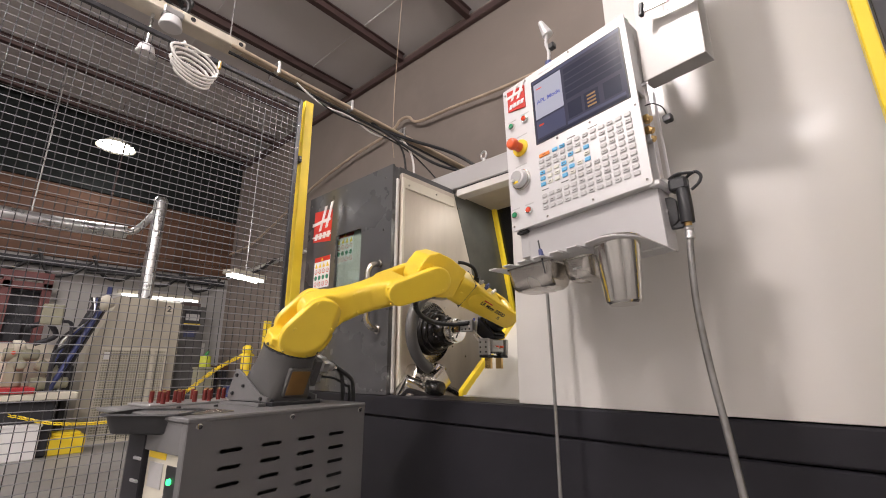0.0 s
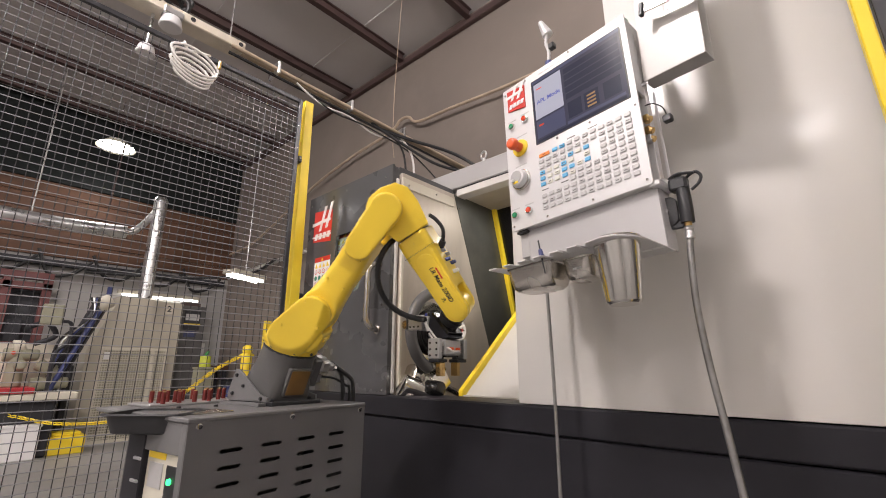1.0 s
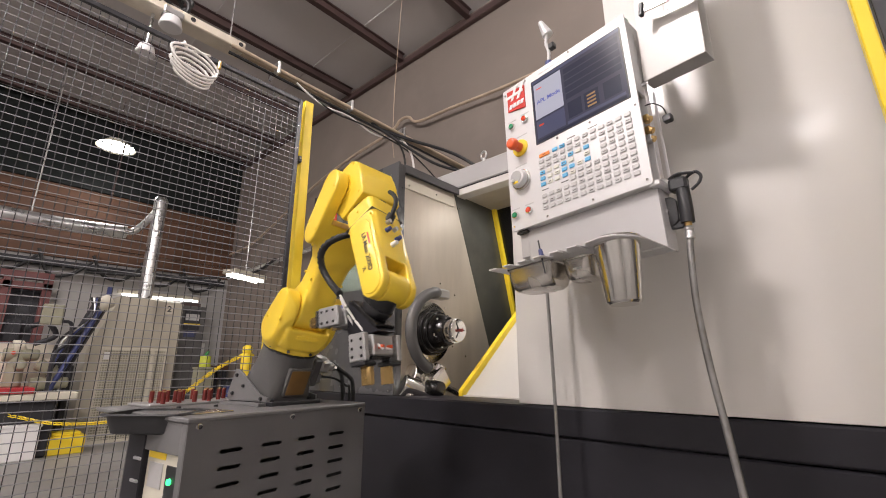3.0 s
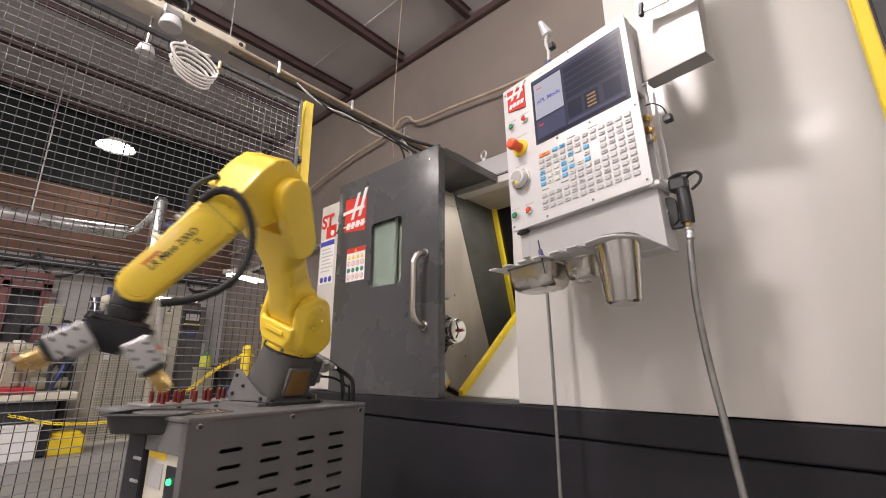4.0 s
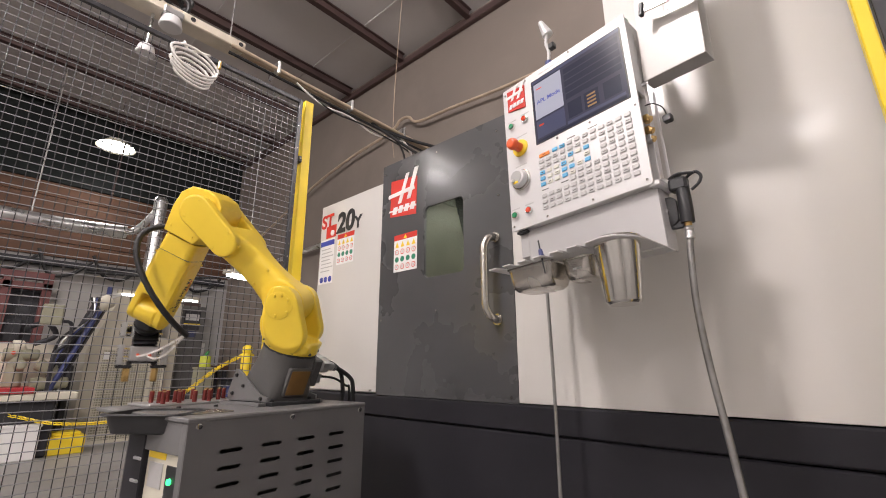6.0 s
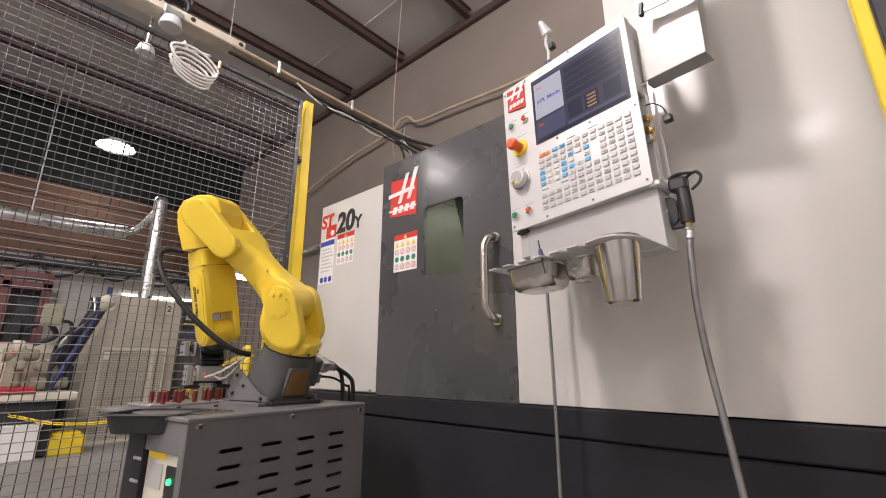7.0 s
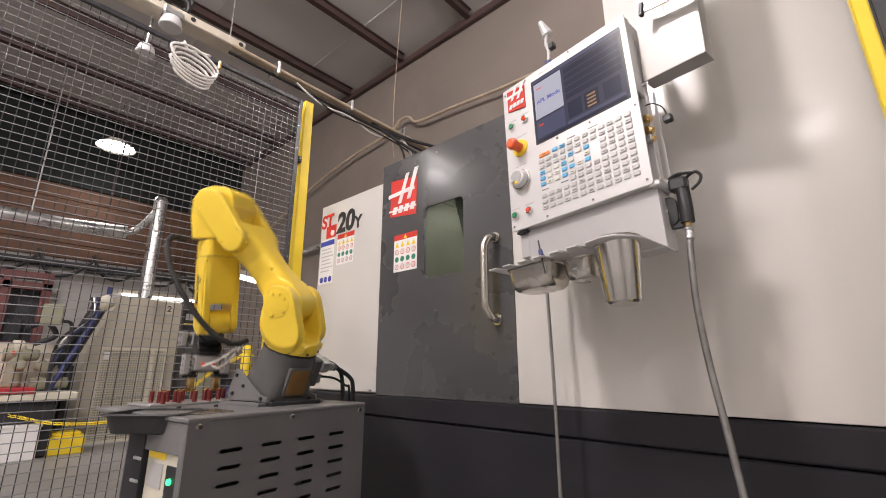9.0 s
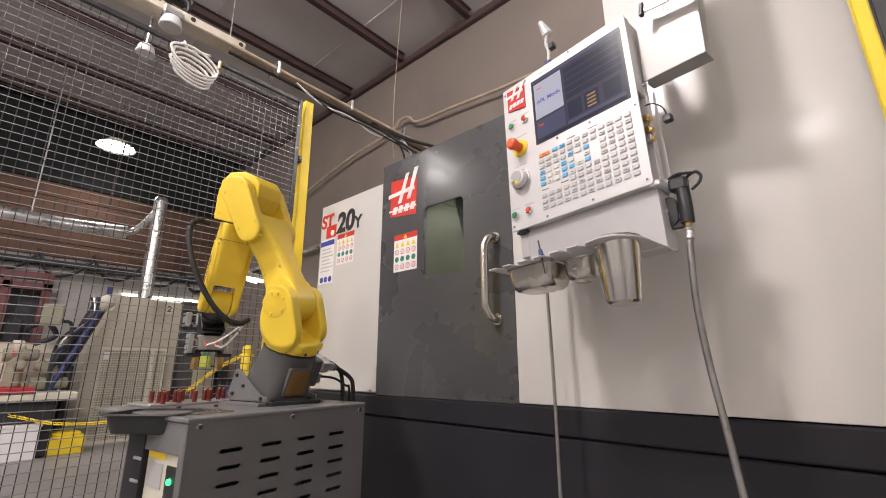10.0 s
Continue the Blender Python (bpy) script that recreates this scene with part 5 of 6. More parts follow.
            if (c + r) % 3 == 0:
                part("key_legend", box(x - 0.0045, x + 0.0045, y - 0.0012, y + 0.0014, 0.00405, 0.0044), ROBOGREY if mt == KEYGREY else PRINTBLACK, ob, smooth=False)
    for x0, x1, y in ((0.128, 0.152, 0.098), (0.196, 0.222, 0.098), (0.232, 0.258, 0.2275), (0.30, 0.33, 0.2275)):
        part("keypad_rule", box(x0, x1, y, y + 0.0022, 0, 0.0005), PRINTBLACK, ob, smooth=False)
    for x, y in ((0.012, 0.015), (0.012, 0.19), (0.012, 0.33), (0.012, 0.505), (0.10, 0.516), (0.27, 0.518), (W - 0.014, 0.516), (W - 0.01, 0.375), (W - 0.01, 0.23), (W - 0.012, 0.014), (0.29, 0.012), (0.14, 0.012), (0.20, 0.247), (0.31, 0.245)):
        part("screw", bolt_bm((x, y, 0), (0, 0, 1), 0.0042, 0.0028), CHROME, ob)
    for i, x in enumerate((0.155, 0.178, 0.198, 0.225, 0.255, 0.29)):
        part("title_bar", box(x, x + (0.018 if i % 2 else 0.02), 0.506, 0.5105, 0, 0.0004), KEYGREY, ob, smooth=False)
    part("rear_housing", box(-0.005, 0.12, 0.40, 0.545, -0.13, -0.085, 0.006), PENDANT, ob)
    part("rear_cover", box(0.02, W - 0.03, 0.05, 0.5, -0.13, -0.085, 0.01), PENDANT, ob)
    # skirt and shelf with tool slots
    part("skirt", box(0.045, W - 0.002, -0.16, 0.0, -0.03, -0.024, 0.001), PENDGREY, ob, "plain grey skirt sheet")
    part("skirt_block", box(0.012, 0.045, -0.085, -0.006, -0.07, -0.026, 0.002), PENDGREY, ob)
    part("skirt_return", box(W - 0.006, W - 0.001, -0.16, 0.0, -0.085, -0.03, 0.0005), PENDGREY, ob)
    part("skirt_gap", box(0.012, 0.05, -0.008, 0.0, -0.05, -0.01), BLACK, ob)
    outline = [(0.452, -0.06), (0.452, -0.012), (0.45, 0.085), (0.44, 0.13), (0.415, 0.165), (0.39, 0.176), (0.36, 0.168)]
    x = 0.345
    for i in range(6):
        outline += [(x, 0.166), (x - 0.006, 0.12), (x - 0.020, 0.12), (x - 0.024, 0.166)]
        x -= 0.05
    outline += [(0.045, 0.166), (0.05, 0.09), (0.06, 0.06), (0.06, -0.03), (0.09, -0.06)]
    bm = bmesh.new()
    low = [bm.verts.new((a, -0.163, b)) for a, b in outline]
    top = [bm.verts.new((a, -0.160, b)) for a, b in outline]
    bm.faces.new(low), bm.faces.new(top[::-1])
    for i in range(len(outline)):
        j = (i + 1) % len(outline)
        bm.faces.new((low[i], low[j], top[j], top[i]))
    bmesh.ops.triangulate(bm, faces=[f for f in bm.faces if len(f.verts) > 4])
    part("tool_shelf", bm, PENDANT, ob, "thin steel shelf with tool notches", smooth=False)
    for x, z in ((0.41, 0.0), (0.437, 0.0), (0.27, 0.07), (0.20, 0.05)):
        part("shelf_slot", box(x - 0.012, x + 0.012, -0.1645, -0.1632, z - 0.006, z + 0.006), PRINTWHITE, ob, smooth=False)
    # flexible lamp on top
    part("lamp_magnet", rod((0.178, 0.532, -0.03), (0.178, 0.56, -0.03), 0.014, 0.012, 16), BLUEFAR, ob)
    part("lamp_stem", tube([(0.178, 0.555, -0.03), (0.183, 0.60, -0.03), (0.176, 0.635, -0.03), (0.182, 0.67, -0.03)], 0.0055, 8, 6, 0.12), PENDANT, ob)
    part("lamp_knob", box(0.188, 0.208, 0.60, 0.62, -0.04, -0.02, 0.002), BLACK, ob)
    part("lamp_head", rod((0.184, 0.668, -0.035), (0.168, 0.728, -0.02), 0.019, 0.008, 18, 0.004), PENDANT, ob, "small white lamp head")
    part("beacon", rod((0.40, 0.52, -0.10), (0.40, 0.60, -0.10), 0.028, 0.022, 24, 0.006), mat("pale_green_lens", (0.35, 0.55, 0.42), 0.2, 0, 0.05, 6, 0, coat=0.5), ob, "pale green beacon lens")
    return ob


pendant = build_pendant()


def build_shelf_things():
    cup = thing("steel_cup", "tall stainless steel cup hung in the pendant shelf", "cup", PEND @ Matrix.Translation((0.385, -0.155, 0.100)))
    n = 40
    rings = []
    prof = [(0.054, 0.0), (0.056, -0.002), (0.0515, -0.005), (0.0505, -0.02), (0.039, -0.136), (0.038, -0.143), (0.032, -0.148), (0.0, -0.148)]
    inner = [(0.0, -0.143), (0.036, -0.14), (0.049, -0.02), (0.0515, 0.0)]
    for r, y in prof + inner:
        rings.append([(max(r, 0.0005) * math.cos(2 * math.pi * k / n), y, max(r, 0.0005) * math.sin(2 * math.pi * k / n)) for k in range(n)])
    part("body", loft(rings), CHROME, cup)
    part("rim", tube([(0.0545 * math.cos(radians(a)), 0.0, 0.0545 * math.sin(radians(a))) for a in range(0, 361, 10)], 0.0022, 8, 0), CHROME, cup)
    for name, cx, cz, hx, hz, d, lab in (("steel_tray", 0.148, 0.075, 0.072, 0.055, 0.062, "brushed steel square tray hung in the pendant shelf"), ("steel_bowl", 0.270, 0.052, 0.042, 0.04, 0.055, "small brushed steel bowl hung in the pendant shelf")):
        ob = thing(name, lab, "tray", PEND @ Matrix.Translation((cx, -0.164, cz)))
        rings = []
        for k, y, r in ((1.06, 0.0, 0.02), (1.0, -0.003, 0.02), (0.96, -0.03, 0.022), (0.90, -d * 0.85, 0.025), (0.82, -d * 0.97, 0.03), (0.7, -d, 0.028)):
            rings.append([(a, y, b) for a, b in roundrect(-hx * k, hx * k, -hz * k, hz * k, min(r, hz * k * 0.9), 5)])
        part("body", loft(rings), STEEL, ob)
        if name == "steel_bowl":
            part("stamp", box(-0.01, 0.014, -0.032, -0.024, hz * 0.95, hz * 0.965), KEYGREY, ob, smooth=False)
    pen = thing("hex_driver", "small hex driver with blue handle stuck in a shelf notch", "screwdriver", PEND @ Matrix.Translation((0.212, -0.16, 0.15)) @ Matrix.Rotation(radians(8), 4, "Z"))
    part("blade", rod((0, -0.045, 0), (0, 0.045, 0), 0.002, 0.002, 8), BLACK, pen)
    part("handle", rod((0, 0.0, 0), (0, 0.02, 0), 0.007, 0.005, 10, 0.001), BLUEFAR, pen, "blue handle")


build_shelf_things()


def build_arm_box():
    ob = thing("document_holder", "pale folded sheet steel holder beside the pendant", "holder", pose(-0.30, 1.15, 1.752, 0, 0, -9))
    part("front_sheet", box(0, 0.158, 0, 0.003, 0, 0.50, 0.0008), WHITE, ob)
    part("bottom_sheet", box(0.003, 0.158, 0.003, 0.055, 0, 0.003, 0.0008), PENDGREY, ob, "grey underside")
    part("side_sheet", box(0, 0.003, 0.003, 0.055, 0.003, 0.5), WHITE, ob)
    part("back_sheet", box(0.003, 0.158, 0.052, 0.055, 0.003, 0.5), WHITE, ob)
    part("hinge_strip", box(-0.02, 0.012, -0.004, 0.0, -0.012, -0.004), GALV, ob)
    clip = thing("clip_bar", "steel clip bar on the document holder", "clip", pose(-0.27, 1.10, 1.925, 0, 8, -9))
    part("bar", box(0, 0.16, 0.0, 0.008, 0, 0.028, 0.002), CHROME, clip)
    part("bar_end", box(-0.006, 0.004, -0.006, 0.01, -0.006, 0.03, 0.001), BLACK, clip)
    part("bar_end", box(0.1, 0.11, -0.006, 0.01, 0.0, 0.034, 0.001), BLACK, clip)
    part("knob", rod((0.075, -0.006, 0.02), (0.075, -0.016, 0.02), 0.009, 0.007, 16, 0.001), CHROME, clip)
    part("barcode", boxes([(0.02 + 0.014 * i, 0.026 + 0.014 * i, 0.012, 0.014, 0.03, 0.10) for i in range(5)]), PRINTBLACK, clip, smooth=False)


build_arm_box()


def build_gun():
    ob = thing("spray_gun", "black coolant spray gun in a holder beside the pendant", "spray gun", pose(-0.243, 1.15, 1.333))
    part("grip", tube([(0.0, 0, 0.002), (0.0, 0, 0.05), (-0.004, 0.004, 0.10), (-0.012, 0.008, 0.118)], 0.016, 14, 5), BLACK, ob)
    part("body", box(-0.03, 0.012, -0.014, 0.02, 0.085, 0.12, 0.006), BLACK, ob)
    part("nozzle", rod((-0.028, 0.0, 0.108), (-0.045, 0.0, 0.128), 0.007, 0.005, 12), GALV, ob)
    part("trigger_guard", tube([(0.008, 0, 0.115), (0.03, -0.002, 0.125), (0.042, -0.002, 0.112), (0.036, -0.002, 0.095), (0.018, 0, 0.082)], 0.004, 8, 5), BLACK, ob)
    part("trigger", tube([(-0.028, -0.004, 0.12), (-0.005, -0.01, 0.127), (0.03, -0.01, 0.12)], 0.004, 8, 4), BLACK, ob)
    hold = part("holder", prism(roundrect(-0.06, -0.018, 0.0, 0.075, 0.018), -0.004, 0.02, "y", 0.002), BLACK, ob, "black holder plate")
    for z in (0.025, 0.04):
        part("holder_bolt", bolt_bm((-0.04, -0.004, z), (0, -1, 0), 0.004, 0.003), CHROME, hold)
    part("holder_tab", box(-0.055, -0.005, 0.0, 0.012, -0.008, 0.012, 0.002), BLACK, ob)
    part("swivel", rod((0, 0, 0.004), (0, 0, -0.01), 0.009, 0.008, 14), BRASS, ob)
    part("ferrule", tube([(0, 0, -0.008), (0, 0, -0.02), (0, 0, -0.04)], 0.0105, 14, 4, 0.07), GALV, ob)
    hose = thing("steel_hose", "braided steel coolant hose hanging from the spray gun", "hose")
    pts = [(-0.243, 1.15, 1.30), (-0.247, 1.15, 1.257), (-0.250, 1.15, 1.136), (-0.241, 1.148, 0.997), (-0.227, 1.145, 0.87), (-0.213, 1.14, 0.74), (-0.19, 1.14, 0.5), (-0.17, 1.14, 0.2), (-0.15, 1.14, 0.012), (-0.05, 1.14, 0.01)]
    part("braid", tube(pts, 0.0078, 12, 40, 0.035), BRAIDED, hose)
    con = thing("conduit", "thin flexible steel conduit hanging below the pendant", "conduit")
    part("sleeve", tube([(-0.716, 1.3, 1.34), (-0.715, 1.3, 1.239), (-0.712, 1.3, 1.083), (-0.71, 1.3, 0.878), (-0.711, 1.3, 0.624), (-0.712, 1.3, 0.2), (-0.712, 1.3, 0.01)], 0.0056, 10, 40, 0.05), BRAIDED, con)
    arm = thing("pendant_arm", "grey pendant support arm fixed to the lathe front", "support arm", pose(-0.56, 1.28, 1.62))
    part("arm", box(-0.04, 0.04, -0.05, 0.12, 0.0, 0.09, 0.008), PENDGREY, arm)
    part("stem", rod((0, -0.01, -0.28), (0, -0.01, 0.0), 0.02, 0.02, 18, 0.002), PENDGREY, arm)


build_gun()


def build_right_post():
    ob = thing("fence_post", "safety yellow square fence post by the lathe's far end", "fence post", pose(0.184, 1.28, 0, 0, -1.2, 0))
    part("post", box(-0.014, 0.014, -0.02, 0.02, 0, 2.5, 0.003), SAFETY, ob)
    part("base_plate", box(-0.06, 0.07, -0.07, 0.06, 0, 0.01, 0.002), SAFETY, ob)
    pan = thing("safety_fence", "black framed mesh fence panel by the lathe's far end", "fence", pose(0.203, 1.28, 0, 0, -1.2, 0))
    part("end_rail", box(0, 0.03, -0.015, 0.015, 0.1, 2.5, 0.002), MESHBLACK, pan)
    part("sheet", box(0.03, 1.2, -0.003, 0.003, 0.1, 2.5), MESHBLACK, pan)


build_right_post()

# ---- overhead: plank, pipes, cables ----


def build_overhead():
    plank = thing("cable_plank", "pale paint-worn plank carrying pipes above the fence", "plank")
    part("board", box(-2.66, -2.54, -1.6, 0.93, 2.93, 2.99, 0.006), mat("worn_cream_plank", (0.62, 0.56, 0.46), 0.6, 0, 0.12, 6, 0.2, 40, stain=(0.25, 0.17, 0.1), stain_amt=0.8), plank)
    for y in (0.62, 0.9):
        part("hole", rod((-2.539, y, 2.962), (-2.536, y, 2.962), 0.014, 0.014, 14), BLACK, plank)
    for y in (0.1, 0.85):
        part("hanger", rod((-2.6, y, 2.99), (-2.6, y, ROOF_Z + 0.14), 0.004, 0.004, 8), GALV, plank)
    lamp = thing("bracket_lamp", "white round lamp housing under the cable plank", "lamp", pose(-2.56, 0.52, 2.83))
    part("dome", rod((0, 0, 0.02), (0, 0, 0.09), 0.062, 0.045, 28, 0.012), PENDANT, lamp)
    part("box", box(-0.04, 0.04, -0.05, 0.05, 0.085, 0.13, 0.006), GALV, lamp)
    lamp2 = thing("bracket_lamp", "white round lamp housing under the cable plank", "lamp", pose(-2.62, 0.44, 2.66))
    part("dome", rod((0, 0, 0.0), (0, 0, 0.06), 0.05, 0.035, 24, 0.01), PENDANT, lamp2)
    part("stem", rod((0, 0, 0.055), (0, 0, 0.28), 0.008, 0.008, 10), GALV, lamp2)
    tang = thing("cable_tangle", "tangle of black cable over the plank", "cable")
    rnd = random.Random(4)
    for k in range(3):
        pts = [(-2.58 + rnd.uniform(-0.05, 0.05), 0.50 + 0.10 * math.cos(a * 1.1 + k) + rnd.uniform(-0.02, 0.02), 3.03 + 0.06 * math.sin(a * 1.1 + k) + 0.01 * k) for a in range(7)]
        part("loop", tube(pts, 0.011, 8, 6), RUBBER, tang)
    coil = thing("cable_coil", "white coiled cable hung on the fence top", "cable")
    for k in range(5):
        pts = []
        for a in range(0, 361, 24):
            t = radians(a)
            pts.append((-2.25 - 0.008 * k, 0.59 + (0.115 + 0.008 * rnd.uniform(-1, 1) - 0.006 * k) * math.cos(t), 2.515 - 0.018 * k + (0.062 - 0.004 * k) * math.sin(t) - 0.02 * math.cos(t)))
        part("loop", tube(pts, 0.0065, 8, 4), PALECABLE, coil)
    part("tail", tube([(-2.28, 0.66, 2.60), (-2.26, 0.60, 2.575), (-2.255, 0.55, 2.56), (-2.26, 0.53, 2.60)], 0.0065, 8, 5), PALECABLE, coil)
    part("end_plug", box(-2.27, -2.25, 0.70, 0.715, 2.53, 2.58, 0.003), BRASS, coil)
    pipes = thing("pipe_run", "brown and grey pipes along the cable run to the wall", "pipe")
    for dx, dz, r, mt in ((0.0, 0.0, 0.022, CABLE), (0.05, -0.02, 0.014, CABLE), (-0.05, 0.005, 0.014, CABLE), (0.02, -0.055, 0.01, RUBBER)):
        part("pipe", tube([(-2.6 + dx, 0.85, 2.955 + dz), (-2.6 + dx, 1.6, 2.94 + dz), (-2.6 + dx, 2.4, 2.93 + dz), (-2.6 + dx, WALL_Y, 2.92 + dz)], r, 12, 6), mt, pipes)
    for y in (1.15, 1.75, 2.3):
        part("pipe_clip", box(-2.67, -2.53, y, y + 0.02, 2.895, 2.985, 0.004), GALV, pipes)
    loose = thing("loose_cables", "loose pale and dark cables sagging from the pipe run", "cable")
    runs = [([(-2.55, 1.3, 2.90), (-2.54, 1.5, 2.82), (-2.55, 1.75, 2.84), (-2.56, 2.0, 2.80), (-2.57, 2.3, 2.86)], 0.007, PALECABLE),
            ([(-2.55, 1.35, 2.88), (-2.53, 1.6, 2.80), (-2.54, 1.9, 2.82), (-2.55, 2.4, 2.78), (-2.5, 2.7, 2.6)], 0.006, RUBBER),
            ([(-2.6, 2.0, 2.92), (-2.5, 2.2, 2.80), (-2.3, 2.5, 2.62), (-2.0, 2.8, 2.55), (-1.6, 2.85, 2.5)], 0.012, RUBBER),
            ([(-2.6, 2.1, 2.9), (-2.45, 2.3, 2.83), (-2.2, 2.6, 2.72), (-1.9, 2.8, 2.45)], 0.014, BLACK),
            ([(-2.52, 2.25, 2.86), (-2.48, 2.35, 2.7), (-2.5, 2.4, 2.4), (-2.5, 2.4, 2.05)], 0.009, PALECABLE),
            ([(-2.55, 2.2, 2.86), (-2.53, 2.3, 2.72), (-2.54, 2.35, 2.4), (-2.54, 2.35, 2.05)], 0.009, RUBBER)]
    for pts, r, mt in runs:
        part("strand", tube(pts, r, 8, 6), mt, loose)
    tan = thing("tan_cable", "thick tan cable swagged along the hall wall", "cable")
    part("swag", tube([(-1.2, 3.22, 3.62), (-2.1, 3.2, 3.64), (-2.77, 3.2, 3.70), (-3.29, 3.2, 3.74), (-3.45, 3.2, 3.86), (-3.6, 3.2, 3.88), (-3.79, 3.2, 3.785), (-4.59, 3.2, 3.708), (-5.54, 3.2, 3.522), (-7.2, 3.22, 3.05), (-8.2, 3.22, 2.98)], 0.017, 10, 8), CABLE, tan)
    wire = thing("hanging_wire", "thin rusty wire hanging from the roof", "wire")
    part("strand", tube([(-2.95, 2.6, ROOF_Z + 0.1), (-3.02, 2.6, 3.8), (-3.03, 2.6, 3.2), (-3.0, 2.6, 2.96)], 0.004, 6, 4), CABLE, wire)
    eye = thing("lifting_eye", "steel lifting eye on the lathe roof", "lifting eye", pose(-1.42, 1.925, 2.15))
    ring = [(0.02 * math.cos(radians(a)), 0, 0.05 + 0.025 * math.sin(radians(a))) for a in range(0, 361, 30)]
    part("ring", tube(ring, 0.006, 8, 0), GALV, eye)
    part("shank", rod((0, 0, 0), (0, 0, 0.03), 0.012, 0.01, 12), GALV, eye)


build_overhead()

# ---- far end of the workshop, seen through the fence ----


def build_far():
    # sheet metal duct
    duct = thing("air_duct", "galvanised round air duct with a drop pipe", "duct")
    part("duct_run", tube([(-7, -3.0, 2.72), (-7, 0.14, 2.70), (-7, 0.78, 2.70), (-7, 1.36, 2.74)], 0.085, 18, 6), GALV, duct)
    part("hanger", rod((-7, 0.4, 2.78), (-7, 0.4, ROOF_Z + 0.14), 0.008, 0.008, 8), GALV, duct)
    part("duct_bend", tube([(-7, 1.3, 2.74), (-7, 1.45, 2.78), (-7, 1.6, 3.0), (-7, 1.70, 3.2)], 0.045, 14, 6), GALV, duct)
    part("drop_pipe", rod((-7, 1.70, 3.28), (-7, 1.705, 1.88), 0.085, 0.085, 20), GALV, duct)
    part("pipe_cap", rod((-7, 1.70, 3.27), (-7, 1.70, 3.33), 0.095, 0.07, 20, 0.01), GALV, duct)
    # beige machine cabinet with vent screen
    cab = thing("machine_cabinet", "large beige machine tool enclosure", "machine cabinet", pose(-8.2, 1.3, 0))
    prof = [(0.0, 0.0), (1.1, 0.0), (1.1, 1.93), (0.28, 1.97), (0.0, 1.2)]
    part("body", prism(prof, 0.0, 0.55, "x", 0.006), BEIGE, cab)
    part("control_number_plate", box(0.55, 0.555, 0.86, 0.96, 1.76, 1.90), CREAM, cab, smooth=False)
    face = Matrix.Translation((0.557, 0.91, 1.83)) @ Matrix.Rotation(radians(90), 4, "Z") @ Matrix.Rotation(radians(90), 4, "X")
    letters("cabinet_numeral", "2", 0.13, face, PRINTBLACK, cab, 0.001, 0.0, 0.002)
    scr = thing("vent_screen", "cream framed expanded metal guard leaning on the cabinet", "guard", pose(-7.62, 1.44, 0))
    for a in ((0, 0.02, 0, 0.04, 0, 1.24), (0, 0.02, 0.79, 0.83, 0, 1.24), (0, 0.02, 0.04, 0.79, 1.2, 1.24), (0, 0.02, 0.04, 0.79, 0, 0.04), (0, 0.02, 0.62, 0.66, 0.04, 1.2)):
        part("frame_bar", box(*a, 0.003), CREAM, scr)
    bm = bmesh.new()
    for i in range(36):
        z = 0.05 + 0.032 * i
        add(bm, box(0.008, 0.014, 0.04, 0.79, z, z + 0.012))
    for i in range(24):
        y = 0.05 + 0.031 * i
        add(bm, box(0.014, 0.018, y, y + 0.009, 0.04, 1.2))
    tagged(part("mesh_sheet", bm, CREAM, scr, smooth=False), kind="stuff")
    part("backing", box(-0.02, -0.01, 0.03, 0.8, 0.03, 1.21), OLIVE, scr)
    part("label", box(0.02, 0.022, 0.05, 0.13, 1.08, 1.18), PRINTWHITE, scr, smooth=False)
    # dark control cabinet with paper
    con = thing("control_cabinet", "tall dark grey electrical cabinet with operator panel", "cabinet", pose(-8.1, 2.42, 0))
    part("body", box(0, 0.3, 0, 0.37, 0, 1.93, 0.008), ROBOGREY, con)
    part("panel", box(0.3, 0.31, 0.06, 0.3, 1.55, 1.85, 0.003), FARDARK, con)
    part("display", box(0.31, 0.314, 0.08, 0.28, 1.70, 1.80), KEYGREY, con, smooth=False)
    part("strip", box(0.31, 0.314, 0.06, 0.3, 1.63, 1.65), PRINTYEL, con, smooth=False)
    part("keys", box(0.31, 0.314, 0.08, 0.26, 1.44, 1.53), SCREENBAR, con, smooth=False)
    part("top_box", box(0.05, 0.25, 0.05, 0.3, 1.93, 2.0, 0.005), PURLIN, con)
    tagged(part("paper_notice", box(-8.05, -8.04, 2.80, 2.93, 1.15, 1.36), PRINTWHITE, smooth=False), "white paper sheet pinned by the cabinet", "paper")
    bench = thing("work_bench", "low brown wooden bench with dark legs", "bench", pose(-8.2, 2.75, 0))
    part("top", box(0, 0.45, 0, 0.5, 0.93, 1.0, 0.004), WOODBAND, bench)
    for x, y in ((0.03, 0.03), (0.38, 0.03), (0.03, 0.43), (0.38, 0.43)):
        part("leg", box(x, x + 0.05, y, y + 0.05, 0, 0.93, 0.003), FARDARK, bench)
    # clutter by the wall
    for x, y, z, w, h, mt, lab in ((-6.9, 2.55, 0, 0.22, 0.95, OLIVE, "olive green drum by the wall"), (-6.6, 2.9, 0, 0.3, 0.8, FARDARK, "dark equipment case by the wall"), (-6.3, 2.75, 0, 0.2, 0.7, BLUEFAR, "blue plastic crate by the wall")):
        ob = thing("equipment_case", lab, "case", pose(x, y, z))
        part("body", box(-w / 2, w / 2, -w / 2, w / 2, 0, h, 0.012), mt, ob)
        part("lid", box(-w / 2 - 0.008, w / 2 + 0.008, -w / 2 - 0.008, w / 2 + 0.008, h, h + 0.03, 0.006), mt, ob)
